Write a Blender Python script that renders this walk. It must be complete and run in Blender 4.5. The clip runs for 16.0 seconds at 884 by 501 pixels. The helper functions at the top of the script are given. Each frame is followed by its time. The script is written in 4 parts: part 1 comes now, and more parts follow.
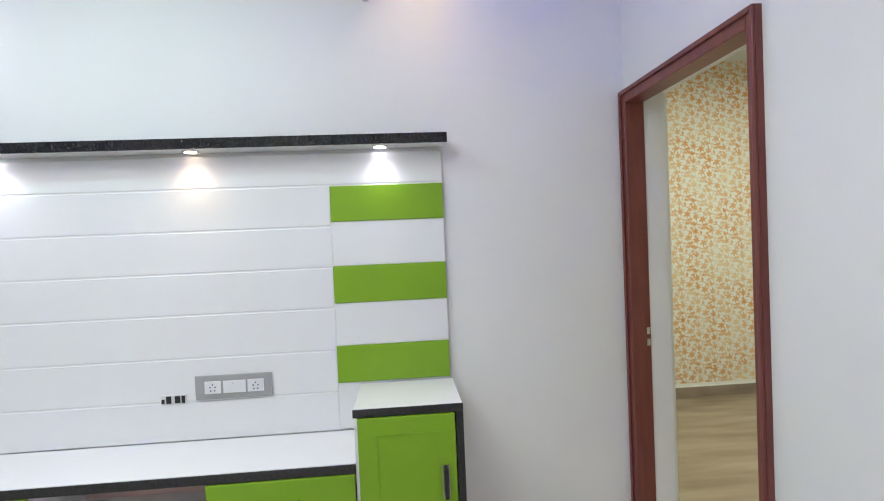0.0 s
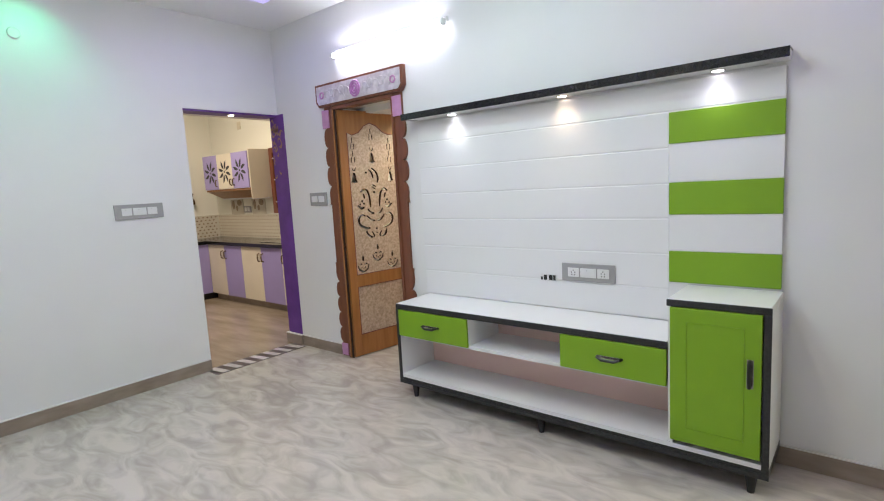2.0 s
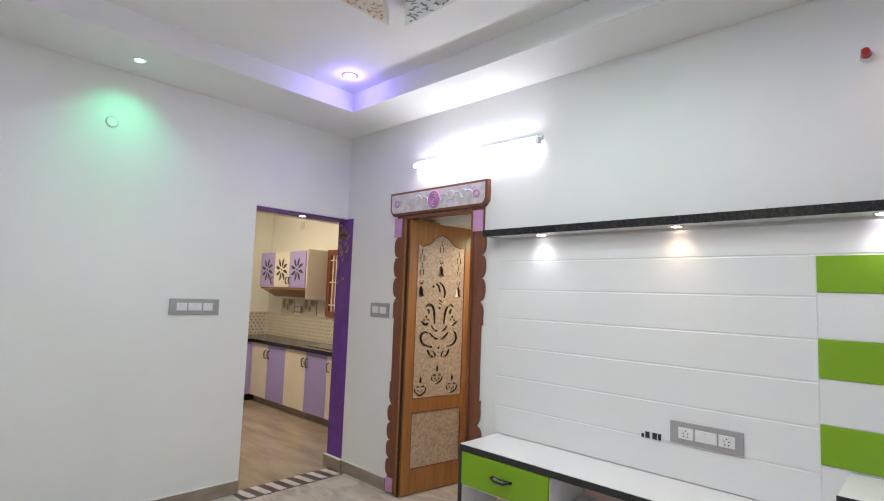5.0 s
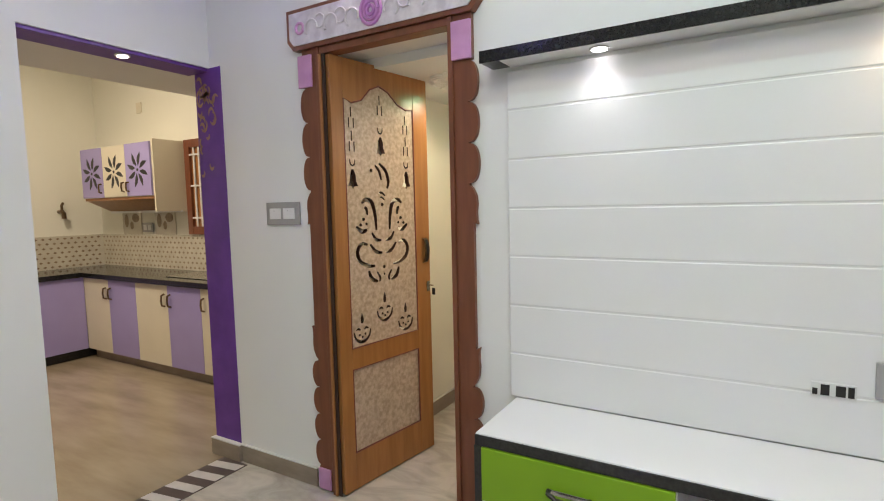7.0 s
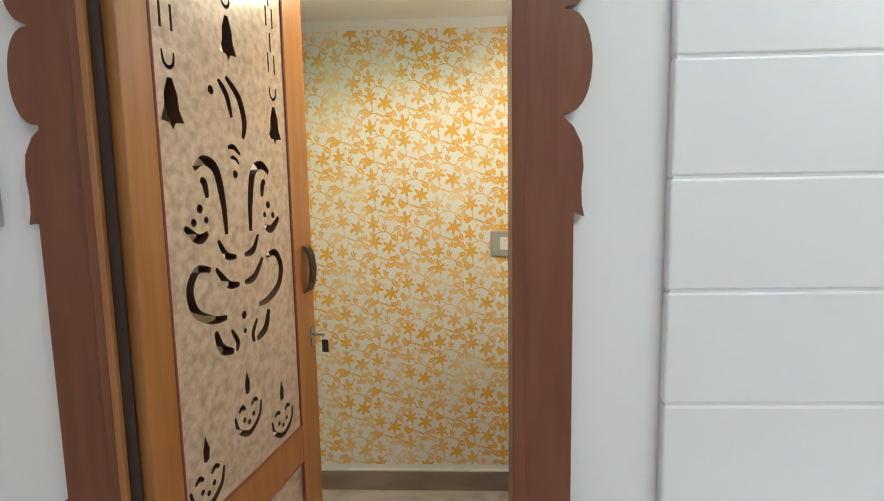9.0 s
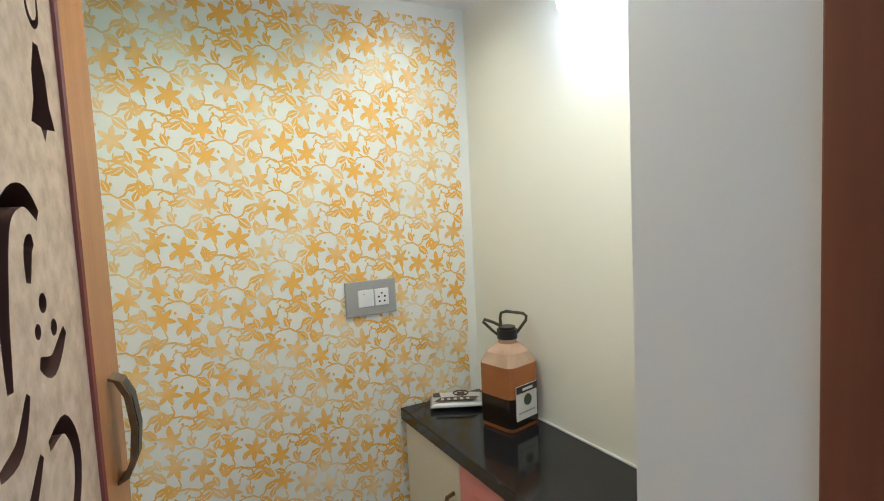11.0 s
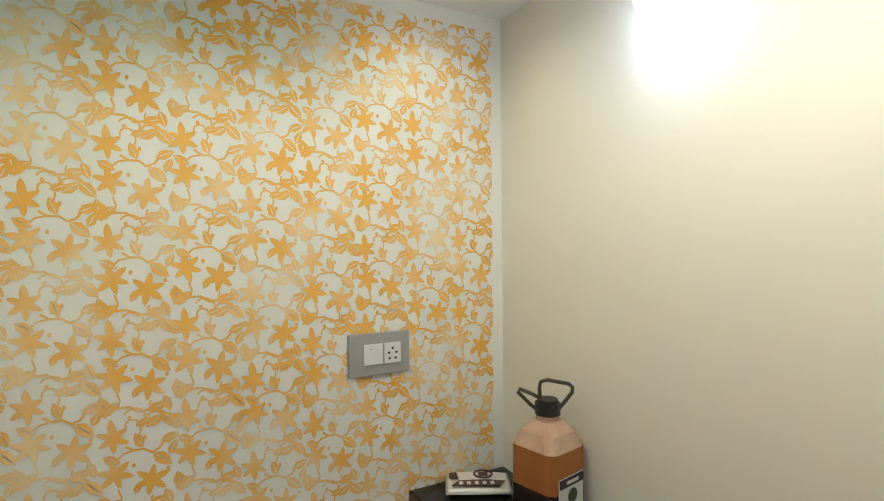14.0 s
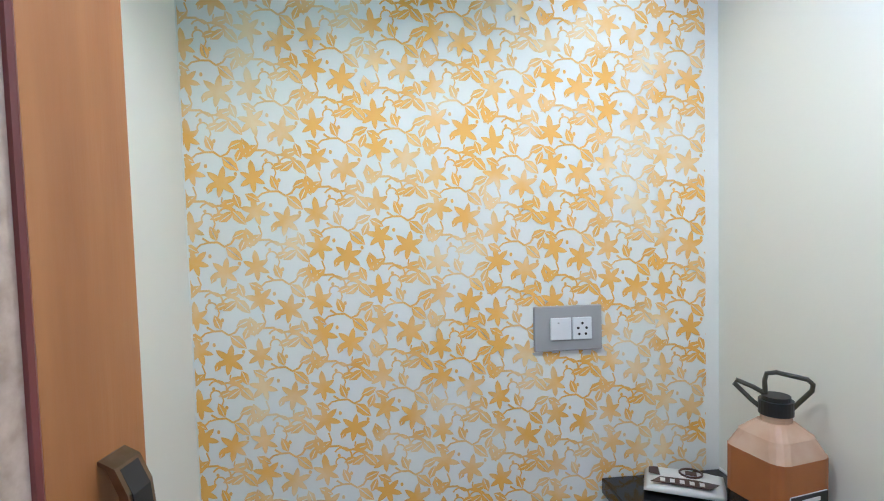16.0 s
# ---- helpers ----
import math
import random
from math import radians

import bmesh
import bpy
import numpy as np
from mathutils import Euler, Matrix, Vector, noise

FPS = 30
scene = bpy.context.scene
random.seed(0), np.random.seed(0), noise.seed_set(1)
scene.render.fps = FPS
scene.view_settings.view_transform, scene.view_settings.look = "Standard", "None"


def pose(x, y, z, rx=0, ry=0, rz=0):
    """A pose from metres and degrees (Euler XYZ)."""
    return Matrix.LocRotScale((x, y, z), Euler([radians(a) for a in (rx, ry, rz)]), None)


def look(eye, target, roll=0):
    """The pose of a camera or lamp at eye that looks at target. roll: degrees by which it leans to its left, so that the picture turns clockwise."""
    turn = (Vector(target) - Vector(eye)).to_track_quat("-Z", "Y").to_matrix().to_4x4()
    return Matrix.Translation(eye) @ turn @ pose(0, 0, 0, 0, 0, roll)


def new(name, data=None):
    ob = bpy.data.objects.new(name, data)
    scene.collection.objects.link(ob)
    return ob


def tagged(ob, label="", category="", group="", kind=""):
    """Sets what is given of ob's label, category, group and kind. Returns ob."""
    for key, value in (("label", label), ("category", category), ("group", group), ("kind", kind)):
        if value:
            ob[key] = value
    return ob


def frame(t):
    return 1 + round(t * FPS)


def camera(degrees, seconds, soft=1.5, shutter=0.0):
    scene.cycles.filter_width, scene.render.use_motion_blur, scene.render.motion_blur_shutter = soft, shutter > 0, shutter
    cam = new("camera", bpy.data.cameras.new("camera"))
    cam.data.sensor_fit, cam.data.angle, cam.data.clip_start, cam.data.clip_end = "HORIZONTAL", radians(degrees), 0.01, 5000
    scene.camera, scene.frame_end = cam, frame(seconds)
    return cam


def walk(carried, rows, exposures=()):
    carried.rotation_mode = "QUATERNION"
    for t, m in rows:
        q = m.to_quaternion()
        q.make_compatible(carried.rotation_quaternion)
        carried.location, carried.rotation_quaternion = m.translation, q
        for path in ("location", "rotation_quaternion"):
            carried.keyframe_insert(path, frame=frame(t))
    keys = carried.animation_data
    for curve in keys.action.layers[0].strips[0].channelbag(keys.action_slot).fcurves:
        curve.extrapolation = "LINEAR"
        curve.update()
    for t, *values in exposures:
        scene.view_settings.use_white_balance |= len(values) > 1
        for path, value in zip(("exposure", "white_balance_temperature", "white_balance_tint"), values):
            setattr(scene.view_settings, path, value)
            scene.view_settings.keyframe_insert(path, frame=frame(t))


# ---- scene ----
cam = camera(80.6, 16.0, soft=1.1)
PATH = [
    (0, (3.562, -2.248, 1.422), (3.725, -0.256, 1.375), -2.4),
    (0.5, (3.722, -2.321, 1.437), (3.355, -0.358, 1.316), -1.2),
    (1, (3.846, -2.476, 1.45), (3.134, -0.615, 1.278), -1.2),
    (1.5, (3.927, -2.656, 1.394), (2.923, -0.942, 1.163), -1.0),
    (2, (4.056, -2.729, 1.373), (2.788, -1.203, 1.124), -3.2),
    (2.5, (4.156, -2.778, 1.436), (2.77, -1.338, 1.516), -2.9),
    (3, (4.211, -2.857, 1.538), (2.801, -1.513, 1.992), -1.7),
    (3.5, (4.231, -2.896, 1.577), (2.841, -1.656, 2.305), 0.1),
    (4, (4.22, -2.882, 1.576), (2.83, -1.677, 2.362), 1.5),
    (4.5, (3.952, -2.762, 1.508), (2.531, -1.438, 1.987), 1.7),
    (5, (3.648, -2.622, 1.44), (2.268, -1.185, 1.613), 2.1),
    (5.2, (3.541, -2.558, 1.411), (2.19, -1.089, 1.541), 1.8),
    (7.5, (2.095, -1.516, 1.313), (1.229, 0.273, 1.095), -1.3),
    (8, (1.826, -1.264, 1.287), (1.154, 0.607, 1.062), -0.9),
    (8.2, (1.717, -1.162, 1.298), (1.143, 0.74, 1.074), -0.8),
    (10.3, (0.996, -0.37, 1.307), (1.745, 1.466, 1.041), -1.7),
    (10.5, (0.977, -0.303, 1.303), (1.82, 1.492, 1.041), -1.8),
    (11, (0.969, -0.155, 1.342), (1.93, 1.592, 1.183), -2.8),
    (11.5, (0.931, -0.102, 1.411), (1.973, 1.604, 1.465), -4.2),
    (12, (0.939, -0.104, 1.51), (1.997, 1.567, 1.805), -6.7),
    (12.5, (0.963, -0.124, 1.549), (1.987, 1.526, 2.029), -8.0),
    (13, (1.002, -0.071, 1.521), (2.01, 1.628, 1.833), -5.1),
    (13.5, (1.007, 0.018, 1.422), (2.047, 1.723, 1.54), -2.4),
    (14, (1.054, 0.116, 1.361), (2.006, 1.874, 1.327), -0.5),
    (14.5, (1.081, 0.217, 1.314), (1.813, 2.076, 1.215), -0.8),
    (15, (1.123, 0.345, 1.299), (1.531, 2.3, 1.188), -1.2),
    (15.5, (1.095, 0.350, 1.334), (1.271, 2.339, 1.170), -1.3),
    (16, (1.129, 0.158, 1.331), (1.321, 2.147, 1.235), -1.6),
]
walk(cam, [(t, look(eye, target, roll)) for t, eye, target, roll in PATH],
     [(0, 0.2, 5900, 20), (1, 0.02, 5900, 20), (2, 0.05, 5950, 20), (4, 0.1, 6100, 20), (5.2, -0.05, 6200, 19), (7.5, -0.05, 6350, 17), (8.2, 0.0, 6300, 17), (10.5, 0.1, 5350, 14), (11.5, -0.12, 4850, 12), (12.5, -0.28, 4850, 9),
      (14.0, -0.2, 5400, 14), (14.5, -0.18, 5250, 17), (15, -0.15, 4950, 18), (15.5, 0.05, 4500, 20), (16, 0.12, 4450, 19)])

# ---------------- world and light ----------------
world = bpy.data.worlds.new("world")
scene.world = world
world.use_nodes = True
sky = world.node_tree.nodes.new("ShaderNodeTexSky")
sky.sky_type, sky.sun_disc = "NISHITA", False
sky.sun_elevation, sky.sun_rotation = radians(40), radians(200)
back = world.node_tree.nodes["Background"]
back.inputs["Strength"].default_value = 0.08
world.node_tree.links.new(sky.outputs[0], back.inputs[0])

WHITE, WARM, GREEN, BLUE, AMBER = (1.0, 0.98, 0.95), (1.0, 0.72, 0.42), (0.12, 1.0, 0.45), (0.28, 0.22, 1.0), (1.0, 0.68, 0.24)


def lamp(kind, at, power, colour, size=0.05, aim=None, cone=100, blend=0.6):
    data = bpy.data.lights.new("lamp", kind)
    data.energy, data.color = power, colour
    if kind == "SPOT":
        data.spot_size, data.spot_blend, data.shadow_soft_size = radians(cone), blend, size
    elif kind == "AREA":
        data.shape, data.size = "DISK", size
    else:
        data.shadow_soft_size = size
    ob = new("lamp", data)
    ob.matrix_world = look(at, aim or (at[0], at[1], at[2] - 1)) if kind != "POINT" else Matrix.Translation(at)
    return tagged(ob, kind="structure")


# hall: star lights, soffit lights with added fill, corner lights
CX, CY, CEIL, SOFF, STAR = 2.40, -1.69, 2.905, 2.765, 2.82
STAR_LIGHTS = []
for k, (dx, dy) in enumerate([(0, -1), (1, 0), (0, 1), (-1, 0)]):
    for side in (-0.165, 0.165):
        STAR_LIGHTS.append((CX + dx * 0.62 + dy * side, CY + dy * 0.62 - dx * side, GREEN if k % 2 == 0 else WARM))
for x, y, c in STAR_LIGHTS:
    lamp("AREA", (x, y, STAR - 0.012), 5.2, (0.72, 1.0, 0.86) if c == GREEN else (1.0, 0.88, 0.76), 0.06)
    lamp("POINT", (x, y, STAR - 0.05), 0.16, (0.35, 1.0, 0.65) if c == GREEN else (1.0, 0.8, 0.6), 0.02)
CORNERS = [(0.8, -0.62), (4.07, -0.6), (0.72, -2.88), (4.07, -2.86)]
for x, y in CORNERS:
    lamp("POINT", (x, y, CEIL - 0.05), 2.6, BLUE, 0.03)
# last four, on the south and east soffits, are added to brighten the hall
SOFFIT_AND_FILL = [(0.27, -1.74, GREEN, 13), (3.7, -0.17, AMBER, 7), (1.16, -0.17, AMBER, 4), (1.16, -3.27, AMBER, 6), (2.43, -3.27, AMBER, 6), (3.7, -3.27, AMBER, 6), (4.42, -1.74, AMBER, 6)]
for x, y, c, w in SOFFIT_AND_FILL:
    lamp("SPOT", (x, y, SOFF - 0.015), w, c, 0.03, (x - 0.35, y, SOFF - 1) if c == GREEN else None, 110, 1.0)
SHELF_LIGHTS = [(1.98, WHITE), (2.74, WARM), (3.5, WHITE)]
for x, c in SHELF_LIGHTS:
    lamp("SPOT", (x, -0.085, 1.806), 2.3, c, 0.02, (x, -0.03, 1.0), 120, 1.0)
# kitchen, prayer room, far bedroom
PX1_LAMP = 1.845
lamp("SPOT", (-0.04, -0.4, 2.045), 4, WARM, 0.03, None, 130, 1.0)
lamp("AREA", (-1.7, -0.5, 2.82), 45, (1.0, 0.86, 0.6), 0.5)
lamp("POINT", (PX1_LAMP, 0.765, 1.757), 0.6, (0.94, 0.96, 1.0), 0.04)
lamp("SPOT", (1.633, 1.117, 1.96), 3.4, (1.0, 0.85, 0.56), 0.03, None, 160, 0.8)
lamp("SPOT", (1.622, 0.467, 1.96), 11.5, (1.0, 0.85, 0.56), 0.03, None, 160, 0.8)
lamp("SPOT", (1.132, 0.71, 1.925), 0.75, (0.05, 1.0, 0.5), 0.02, None, 176, 0.1)
lamp("SPOT", (1.132, 0.71, 1.923), 13.5, (1.0, 0.85, 0.56), 0.03, None, 166, 0.45)
lamp("AREA", (6.2, 0.2, 2.7), 40, (0.92, 0.96, 0.68), 0.5)


# ---------------- materials ----------------
def mat(name, a, b=None, scale=6.0, rough=0.5, metal=0.0, bump=0.0, bscale=60.0, spec=0.5, stretch=(1, 1, 1), detail=4.0, lo=0.35, hi=0.65, coat=0.0):
    m = bpy.data.materials.new(name)
    m.use_nodes = True
    n, l = m.node_tree.nodes, m.node_tree.links
    p = n["Principled BSDF"]
    p.inputs["Roughness"].default_value, p.inputs["Metallic"].default_value = rough, metal
    p.inputs["Specular IOR Level"].default_value = spec
    p.inputs["Coat Weight"].default_value = coat
    p.inputs["Coat Roughness"].default_value = 0.1
    co = n.new("ShaderNodeTexCoord")
    mp = n.new("ShaderNodeMapping")
    mp.inputs["Scale"].default_value = stretch
    l.new(co.outputs["Object"], mp.inputs[0])
    b = b or tuple(c * 0.94 for c in a)
    tex = n.new("ShaderNodeTexNoise")
    tex.inputs["Scale"].default_value, tex.inputs["Detail"].default_value = scale, detail
    l.new(mp.outputs[0], tex.inputs[0])
    ramp = n.new("ShaderNodeValToRGB")
    ramp.color_ramp.elements[0].position, ramp.color_ramp.elements[1].position = lo, hi
    ramp.color_ramp.elements[0].color, ramp.color_ramp.elements[1].color = (*a, 1), (*b, 1)
    l.new(tex.outputs[0], ramp.inputs[0])
    l.new(ramp.outputs[0], p.inputs["Base Color"])
    if bump:
        t2 = n.new("ShaderNodeTexNoise")
        t2.inputs["Scale"].default_value, t2.inputs["Detail"].default_value = bscale, 6
        l.new(mp.outputs[0], t2.inputs[0])
        bm = n.new("ShaderNodeBump")
        bm.inputs["Strength"].default_value, bm.inputs["Distance"].default_value = bump, 0.004
        l.new(t2.outputs[0], bm.inputs["Height"])
        l.new(bm.outputs[0], p.inputs["Normal"])
    return m


def glow(name, colour, strength):
    m = bpy.data.materials.new(name)
    m.use_nodes = True
    p = m.node_tree.nodes["Principled BSDF"]
    p.inputs["Base Color"].default_value = (*colour, 1)
    p.inputs["Emission Color"].default_value = (*colour, 1)
    p.inputs["Emission Strength"].default_value = strength
    return m


PAINT = mat("white_wall_paint", (0.80, 0.80, 0.79), (0.77, 0.77, 0.76), 1.4, 0.55, bump=0.08, bscale=90)
CEILING = mat("ceiling_paint", (0.85, 0.85, 0.84), (0.82, 0.82, 0.81), 1.0, 0.7, bump=0.05, bscale=80)
CREAM = mat("cream_wall_paint", (0.80, 0.785, 0.70), (0.78, 0.765, 0.67), 1.4, 0.5, bump=0.08, bscale=90)
PAPER = mat("wallpaper_ground", (0.82, 0.82, 0.78), (0.80, 0.80, 0.75), 3.0, 0.6, bump=0.05, bscale=200)
PRINT = mat("stencilled_ochre", (0.80, 0.45, 0.07), (0.83, 0.69, 0.42), 8.0, 0.6, lo=0.43, hi=0.70)
PRINT_B = mat("stencilled_red_ochre", (0.70, 0.36, 0.12), (0.78, 0.62, 0.38), 5.0, 0.6)
FLOOR = mat("polished_marble_tile", (0.58, 0.53, 0.475), (0.41, 0.37, 0.33), 3.6, 0.15, spec=0.5, stretch=(1.0, 2.2, 1), detail=12, lo=0.38, hi=0.66)
FLOOR.node_tree.nodes["Noise Texture"].inputs["Distortion"].default_value = 1.4
# browner than FLOOR: the kitchen's warm light is put into the colour
KFLOOR = mat("warm_lit_marble_tile", (0.40, 0.33, 0.24), (0.28, 0.22, 0.15), 2.0, 0.2, stretch=(0.8, 3.4, 1), detail=9, lo=0.36, hi=0.68)
SKIRT = mat("skirting_tile", (0.33, 0.265, 0.21), (0.24, 0.19, 0.15), 5, 0.3, stretch=(1, 1, 3), detail=8)
GROUT = mat("white_grout", (0.72, 0.71, 0.69), None, 20, 0.8)
LAMW = mat("white_laminate", (0.80, 0.80, 0.80), (0.78, 0.78, 0.785), 2, 0.3, spec=0.5)
LAMP_IN = mat("pale_pink_laminate", (0.82, 0.59, 0.54), (0.80, 0.57, 0.52), 2, 0.35)
GREENLAM = mat("lime_green_laminate", (0.215, 0.40, 0.008), (0.195, 0.37, 0.007), 3, 0.32)
BLACK = mat("black_laminate_edge", (0.012, 0.012, 0.013), (0.03, 0.03, 0.03), 90, 0.35)
GRANITE = mat("black_granite", (0.010, 0.010, 0.011), (0.035, 0.035, 0.037), 130, 0.12, detail=2, lo=0.5, hi=0.75)
WOOD = mat("varnished_teak", (0.38, 0.165, 0.05), (0.30, 0.12, 0.034), 5, 0.32, bump=0.1, bscale=30, stretch=(6, 6, 0.6), detail=7)
WOODF = mat("brown_painted_frame", (0.20, 0.066, 0.030), (0.155, 0.048, 0.022), 6, 0.35, bump=0.08, bscale=40, stretch=(5, 5, 0.6))
MAROON = mat("maroon_painted_frame", (0.20, 0.052, 0.040), (0.155, 0.04, 0.032), 6, 0.35, bump=0.06, bscale=40, stretch=(5, 5, 0.6))
PLY = mat("patterned_beige_panel", (0.56, 0.43, 0.33), (0.37, 0.27, 0.19), 52, 0.3, bump=0.3, bscale=60, detail=9, lo=0.36, hi=0.66)
PINK = mat("lilac_block", (0.58, 0.30, 0.52), (0.52, 0.26, 0.46), 20, 0.45)
CARVE = mat("whitewashed_carving", (0.70, 0.66, 0.69), (0.55, 0.50, 0.54), 25, 0.5)
PURPLE = mat("purple_texture_paint", (0.145, 0.045, 0.33), (0.105, 0.03, 0.25), 7, 0.4, bump=0.1, bscale=30)
GOLDP = mat("gold_scroll_paint", (0.40, 0.24, 0.12), (0.30, 0.16, 0.14), 20, 0.4)
PLATE = mat("grey_switch_plate", (0.36, 0.355, 0.35), None, 12, 0.35)
SWITCH = mat("white_switch_plastic", (0.78, 0.78, 0.78), None, 12, 0.25)
DARK = mat("dark_plastic", (0.015, 0.014, 0.014), None, 30, 0.4)
CHROME = mat("dull_chrome", (0.55, 0.54, 0.52), None, 30, 0.25, 1.0)
BRONZE = mat("aged_bronze_handle", (0.22, 0.15, 0.09), (0.14, 0.09, 0.05), 40, 0.3, 0.9)
KCREAM = mat("cream_laminate", (0.72, 0.66, 0.52), None, 3, 0.35)
KLILAC = mat("lilac_laminate", (0.36, 0.31, 0.60), (0.34, 0.29, 0.57), 3, 0.35)
PEACH = mat("salmon_pink_laminate", (0.66, 0.24, 0.20), (0.62, 0.22, 0.19), 3, 0.35)
STARG = mat("swirl_green_paint", (0.14, 0.20, 0.19), (0.30, 0.38, 0.37), 25, 0.6)
STARO = mat("swirl_orange_paint", (0.58, 0.27, 0.10), (0.70, 0.47, 0.30), 25, 0.6)
STARBASE = mat("swirl_ground", (0.72, 0.74, 0.73), None, 6, 0.6)
STARBASE_O = mat("swirl_ground_warm", (0.78, 0.72, 0.68), None, 6, 0.6)
REDP = mat("red_plastic", (0.35, 0.01, 0.015), None, 20, 0.3)
TILE = mat("kitchen_wall_tile", (0.62, 0.58, 0.48), (0.55, 0.50, 0.41), 9, 0.2)
MOTIF = mat("tile_motif_brown", (0.20, 0.13, 0.075), (0.30, 0.22, 0.14), 30, 0.3)
OIL = mat("amber_oil", (0.38, 0.135, 0.035), (0.31, 0.10, 0.028), 8, 0.25)
OILD = mat("dark_oil", (0.018, 0.010, 0.006), None, 8, 0.15)
CLEARP = mat("cloudy_plastic", (0.54, 0.38, 0.27), (0.46, 0.29, 0.19), 14, 0.25)
BAG = mat("white_plastic_pouch", (0.74, 0.72, 0.69), None, 12, 0.3, bump=0.3, bscale=60)
BROWNINK = mat("brown_ink", (0.06, 0.025, 0.02), None, 12, 0.4)
GREENOV = mat("dark_green_ink", (0.03, 0.06, 0.025), None, 12, 0.4)
TUBE = glow("tube_glow", (0.96, 0.98, 1.0), 31)
GLOW_W, GLOW_A, GLOW_G, GLOW_B = glow("white_glow", (1, 0.97, 0.92), 9), glow("warm_glow", (1.0, 0.80, 0.55), 8), glow("green_glow", (0.35, 1.0, 0.65), 6), glow("blue_rim_glow", (0.10, 0.05, 1.0), 3)
RIM_G, RIM_A = glow("green_rim_glow", (0.02, 0.9, 0.35), 0.7), glow("warm_rim_glow", (1.0, 0.7, 0.4), 0.6)
GLOW_BC = glow("bluish_white_glow", (0.85, 0.85, 1.0), 6)
BULB = glow("lamp_globe_glow", (1, 1, 1), 18)


# ---------------- mesh helpers ----------------
def origin(ob):
    v = Vector((0, 0, 0))
    while ob is not None:
        v += ob.location
        ob = ob.parent
    return v


def part(name, bm, material, parent=None, label="", local=False, smooth=False):
    me = bpy.data.meshes.new(name)
    if parent is not None and not local:
        bmesh.ops.translate(bm, verts=bm.verts, vec=-origin(parent))
    bm.normal_update()
    bm.to_mesh(me)
    bm.free()
    if smooth:
        me.shade_smooth()
    for m in material if isinstance(material, (list, tuple)) else [material]:
        me.materials.append(m)
    ob = new(name, me)
    ob.parent = parent
    if label:
        ob["label"] = label
    return ob


def thing(name, at, label, category, group="", kind=""):
    ob = new(name)
    ob.location = at
    ob.empty_display_size = 0.05
    return tagged(ob, label, category, group, kind)


def box(x0, x1, y0, y1, z0, z1, bevel=0.0, bm=None, index=0):
    bm = bm or bmesh.new()
    v = [bm.verts.new((x, y, z)) for z in (z0, z1) for y in (y0, y1) for x in (x0, x1)]
    fs = [bm.faces.new([v[i] for i in f]) for f in ((0, 2, 3, 1), (4, 5, 7, 6), (0, 1, 5, 4), (2, 6, 7, 3), (0, 4, 6, 2), (1, 3, 7, 5))]
    for f in fs:
        f.material_index = index
    if bevel:
        es = {e for f in fs for e in f.edges}
        bmesh.ops.bevel(bm, geom=list(es), offset=bevel, segments=2, affect="EDGES", profile=0.5)
    return bm


def slab(outline, z0, z1, bm=None, index=0):
    """A prism over an outline of (x, y)."""
    bm = bm or bmesh.new()
    lo = [bm.verts.new((x, y, z0)) for x, y in outline]
    hi = [bm.verts.new((x, y, z1)) for x, y in outline]
    fs = [bm.faces.new(lo[::-1]), bm.faces.new(hi)]
    for i in range(len(lo)):
        j = (i + 1) % len(lo)
        fs.append(bm.faces.new((lo[i], lo[j], hi[j], hi[i])))
    for f in fs:
        f.material_index = index
    return bm


def upright(outline, y0, y1, bm=None, index=0):
    """A prism over an outline of (x, z), from y0 to y1."""
    bm = slab([(x, z) for x, z in outline], -y1, -y0, bm, index)
    bmesh.ops.rotate(bm, verts=bm.verts, cent=(0, 0, 0), matrix=Matrix.Rotation(radians(90), 3, "X"))
    return bm


def disc(x, y, z, r, h, segs=28, bm=None, index=0, r2=None):
    bm = bm or bmesh.new()
    before = set(bm.faces)
    bmesh.ops.create_cone(bm, cap_ends=True, segments=segs, radius1=r, radius2=r if r2 is None else r2, depth=h, matrix=Matrix.Translation((x, y, z)))
    for f in set(bm.faces) - before:
        f.material_index = index
    return bm


def rod(points, r, segs=8, bm=None):
    """A round bar along points."""
    bm = bm or bmesh.new()
    rings = []
    pts = [Vector(p) for p in points]
    for i, p in enumerate(pts):
        d = (pts[min(i + 1, len(pts) - 1)] - pts[max(i - 1, 0)]).normalized()
        a = d.orthogonal().normalized() if not rings else (rings[-1][1] - d * rings[-1][1].dot(d)).normalized()
        b = d.cross(a)
        rings.append(([bm.verts.new(p + r * (a * math.cos(t) + b * math.sin(t))) for t in [2 * math.pi * k / segs for k in range(segs)]], a))
    for (p, _), (q, _) in zip(rings, rings[1:]):
        for k in range(segs):
            bm.faces.new((p[k], p[(k + 1) % segs], q[(k + 1) % segs], q[k]))
    bm.faces.new(rings[0][0][::-1])
    bm.faces.new(rings[-1][0])
    return bm


def arc(c, r, a0, a1, n=12):
    return [(c[0] + r * math.cos(radians(a0 + (a1 - a0) * i / n)), c[1] + r * math.sin(radians(a0 + (a1 - a0) * i / n))) for i in range(n + 1)]


def structure(name, bm, material, label="", parent=None, kind="structure", smooth=False):
    return tagged(part(name, bm, material, parent, smooth=smooth), label, "", "", kind)


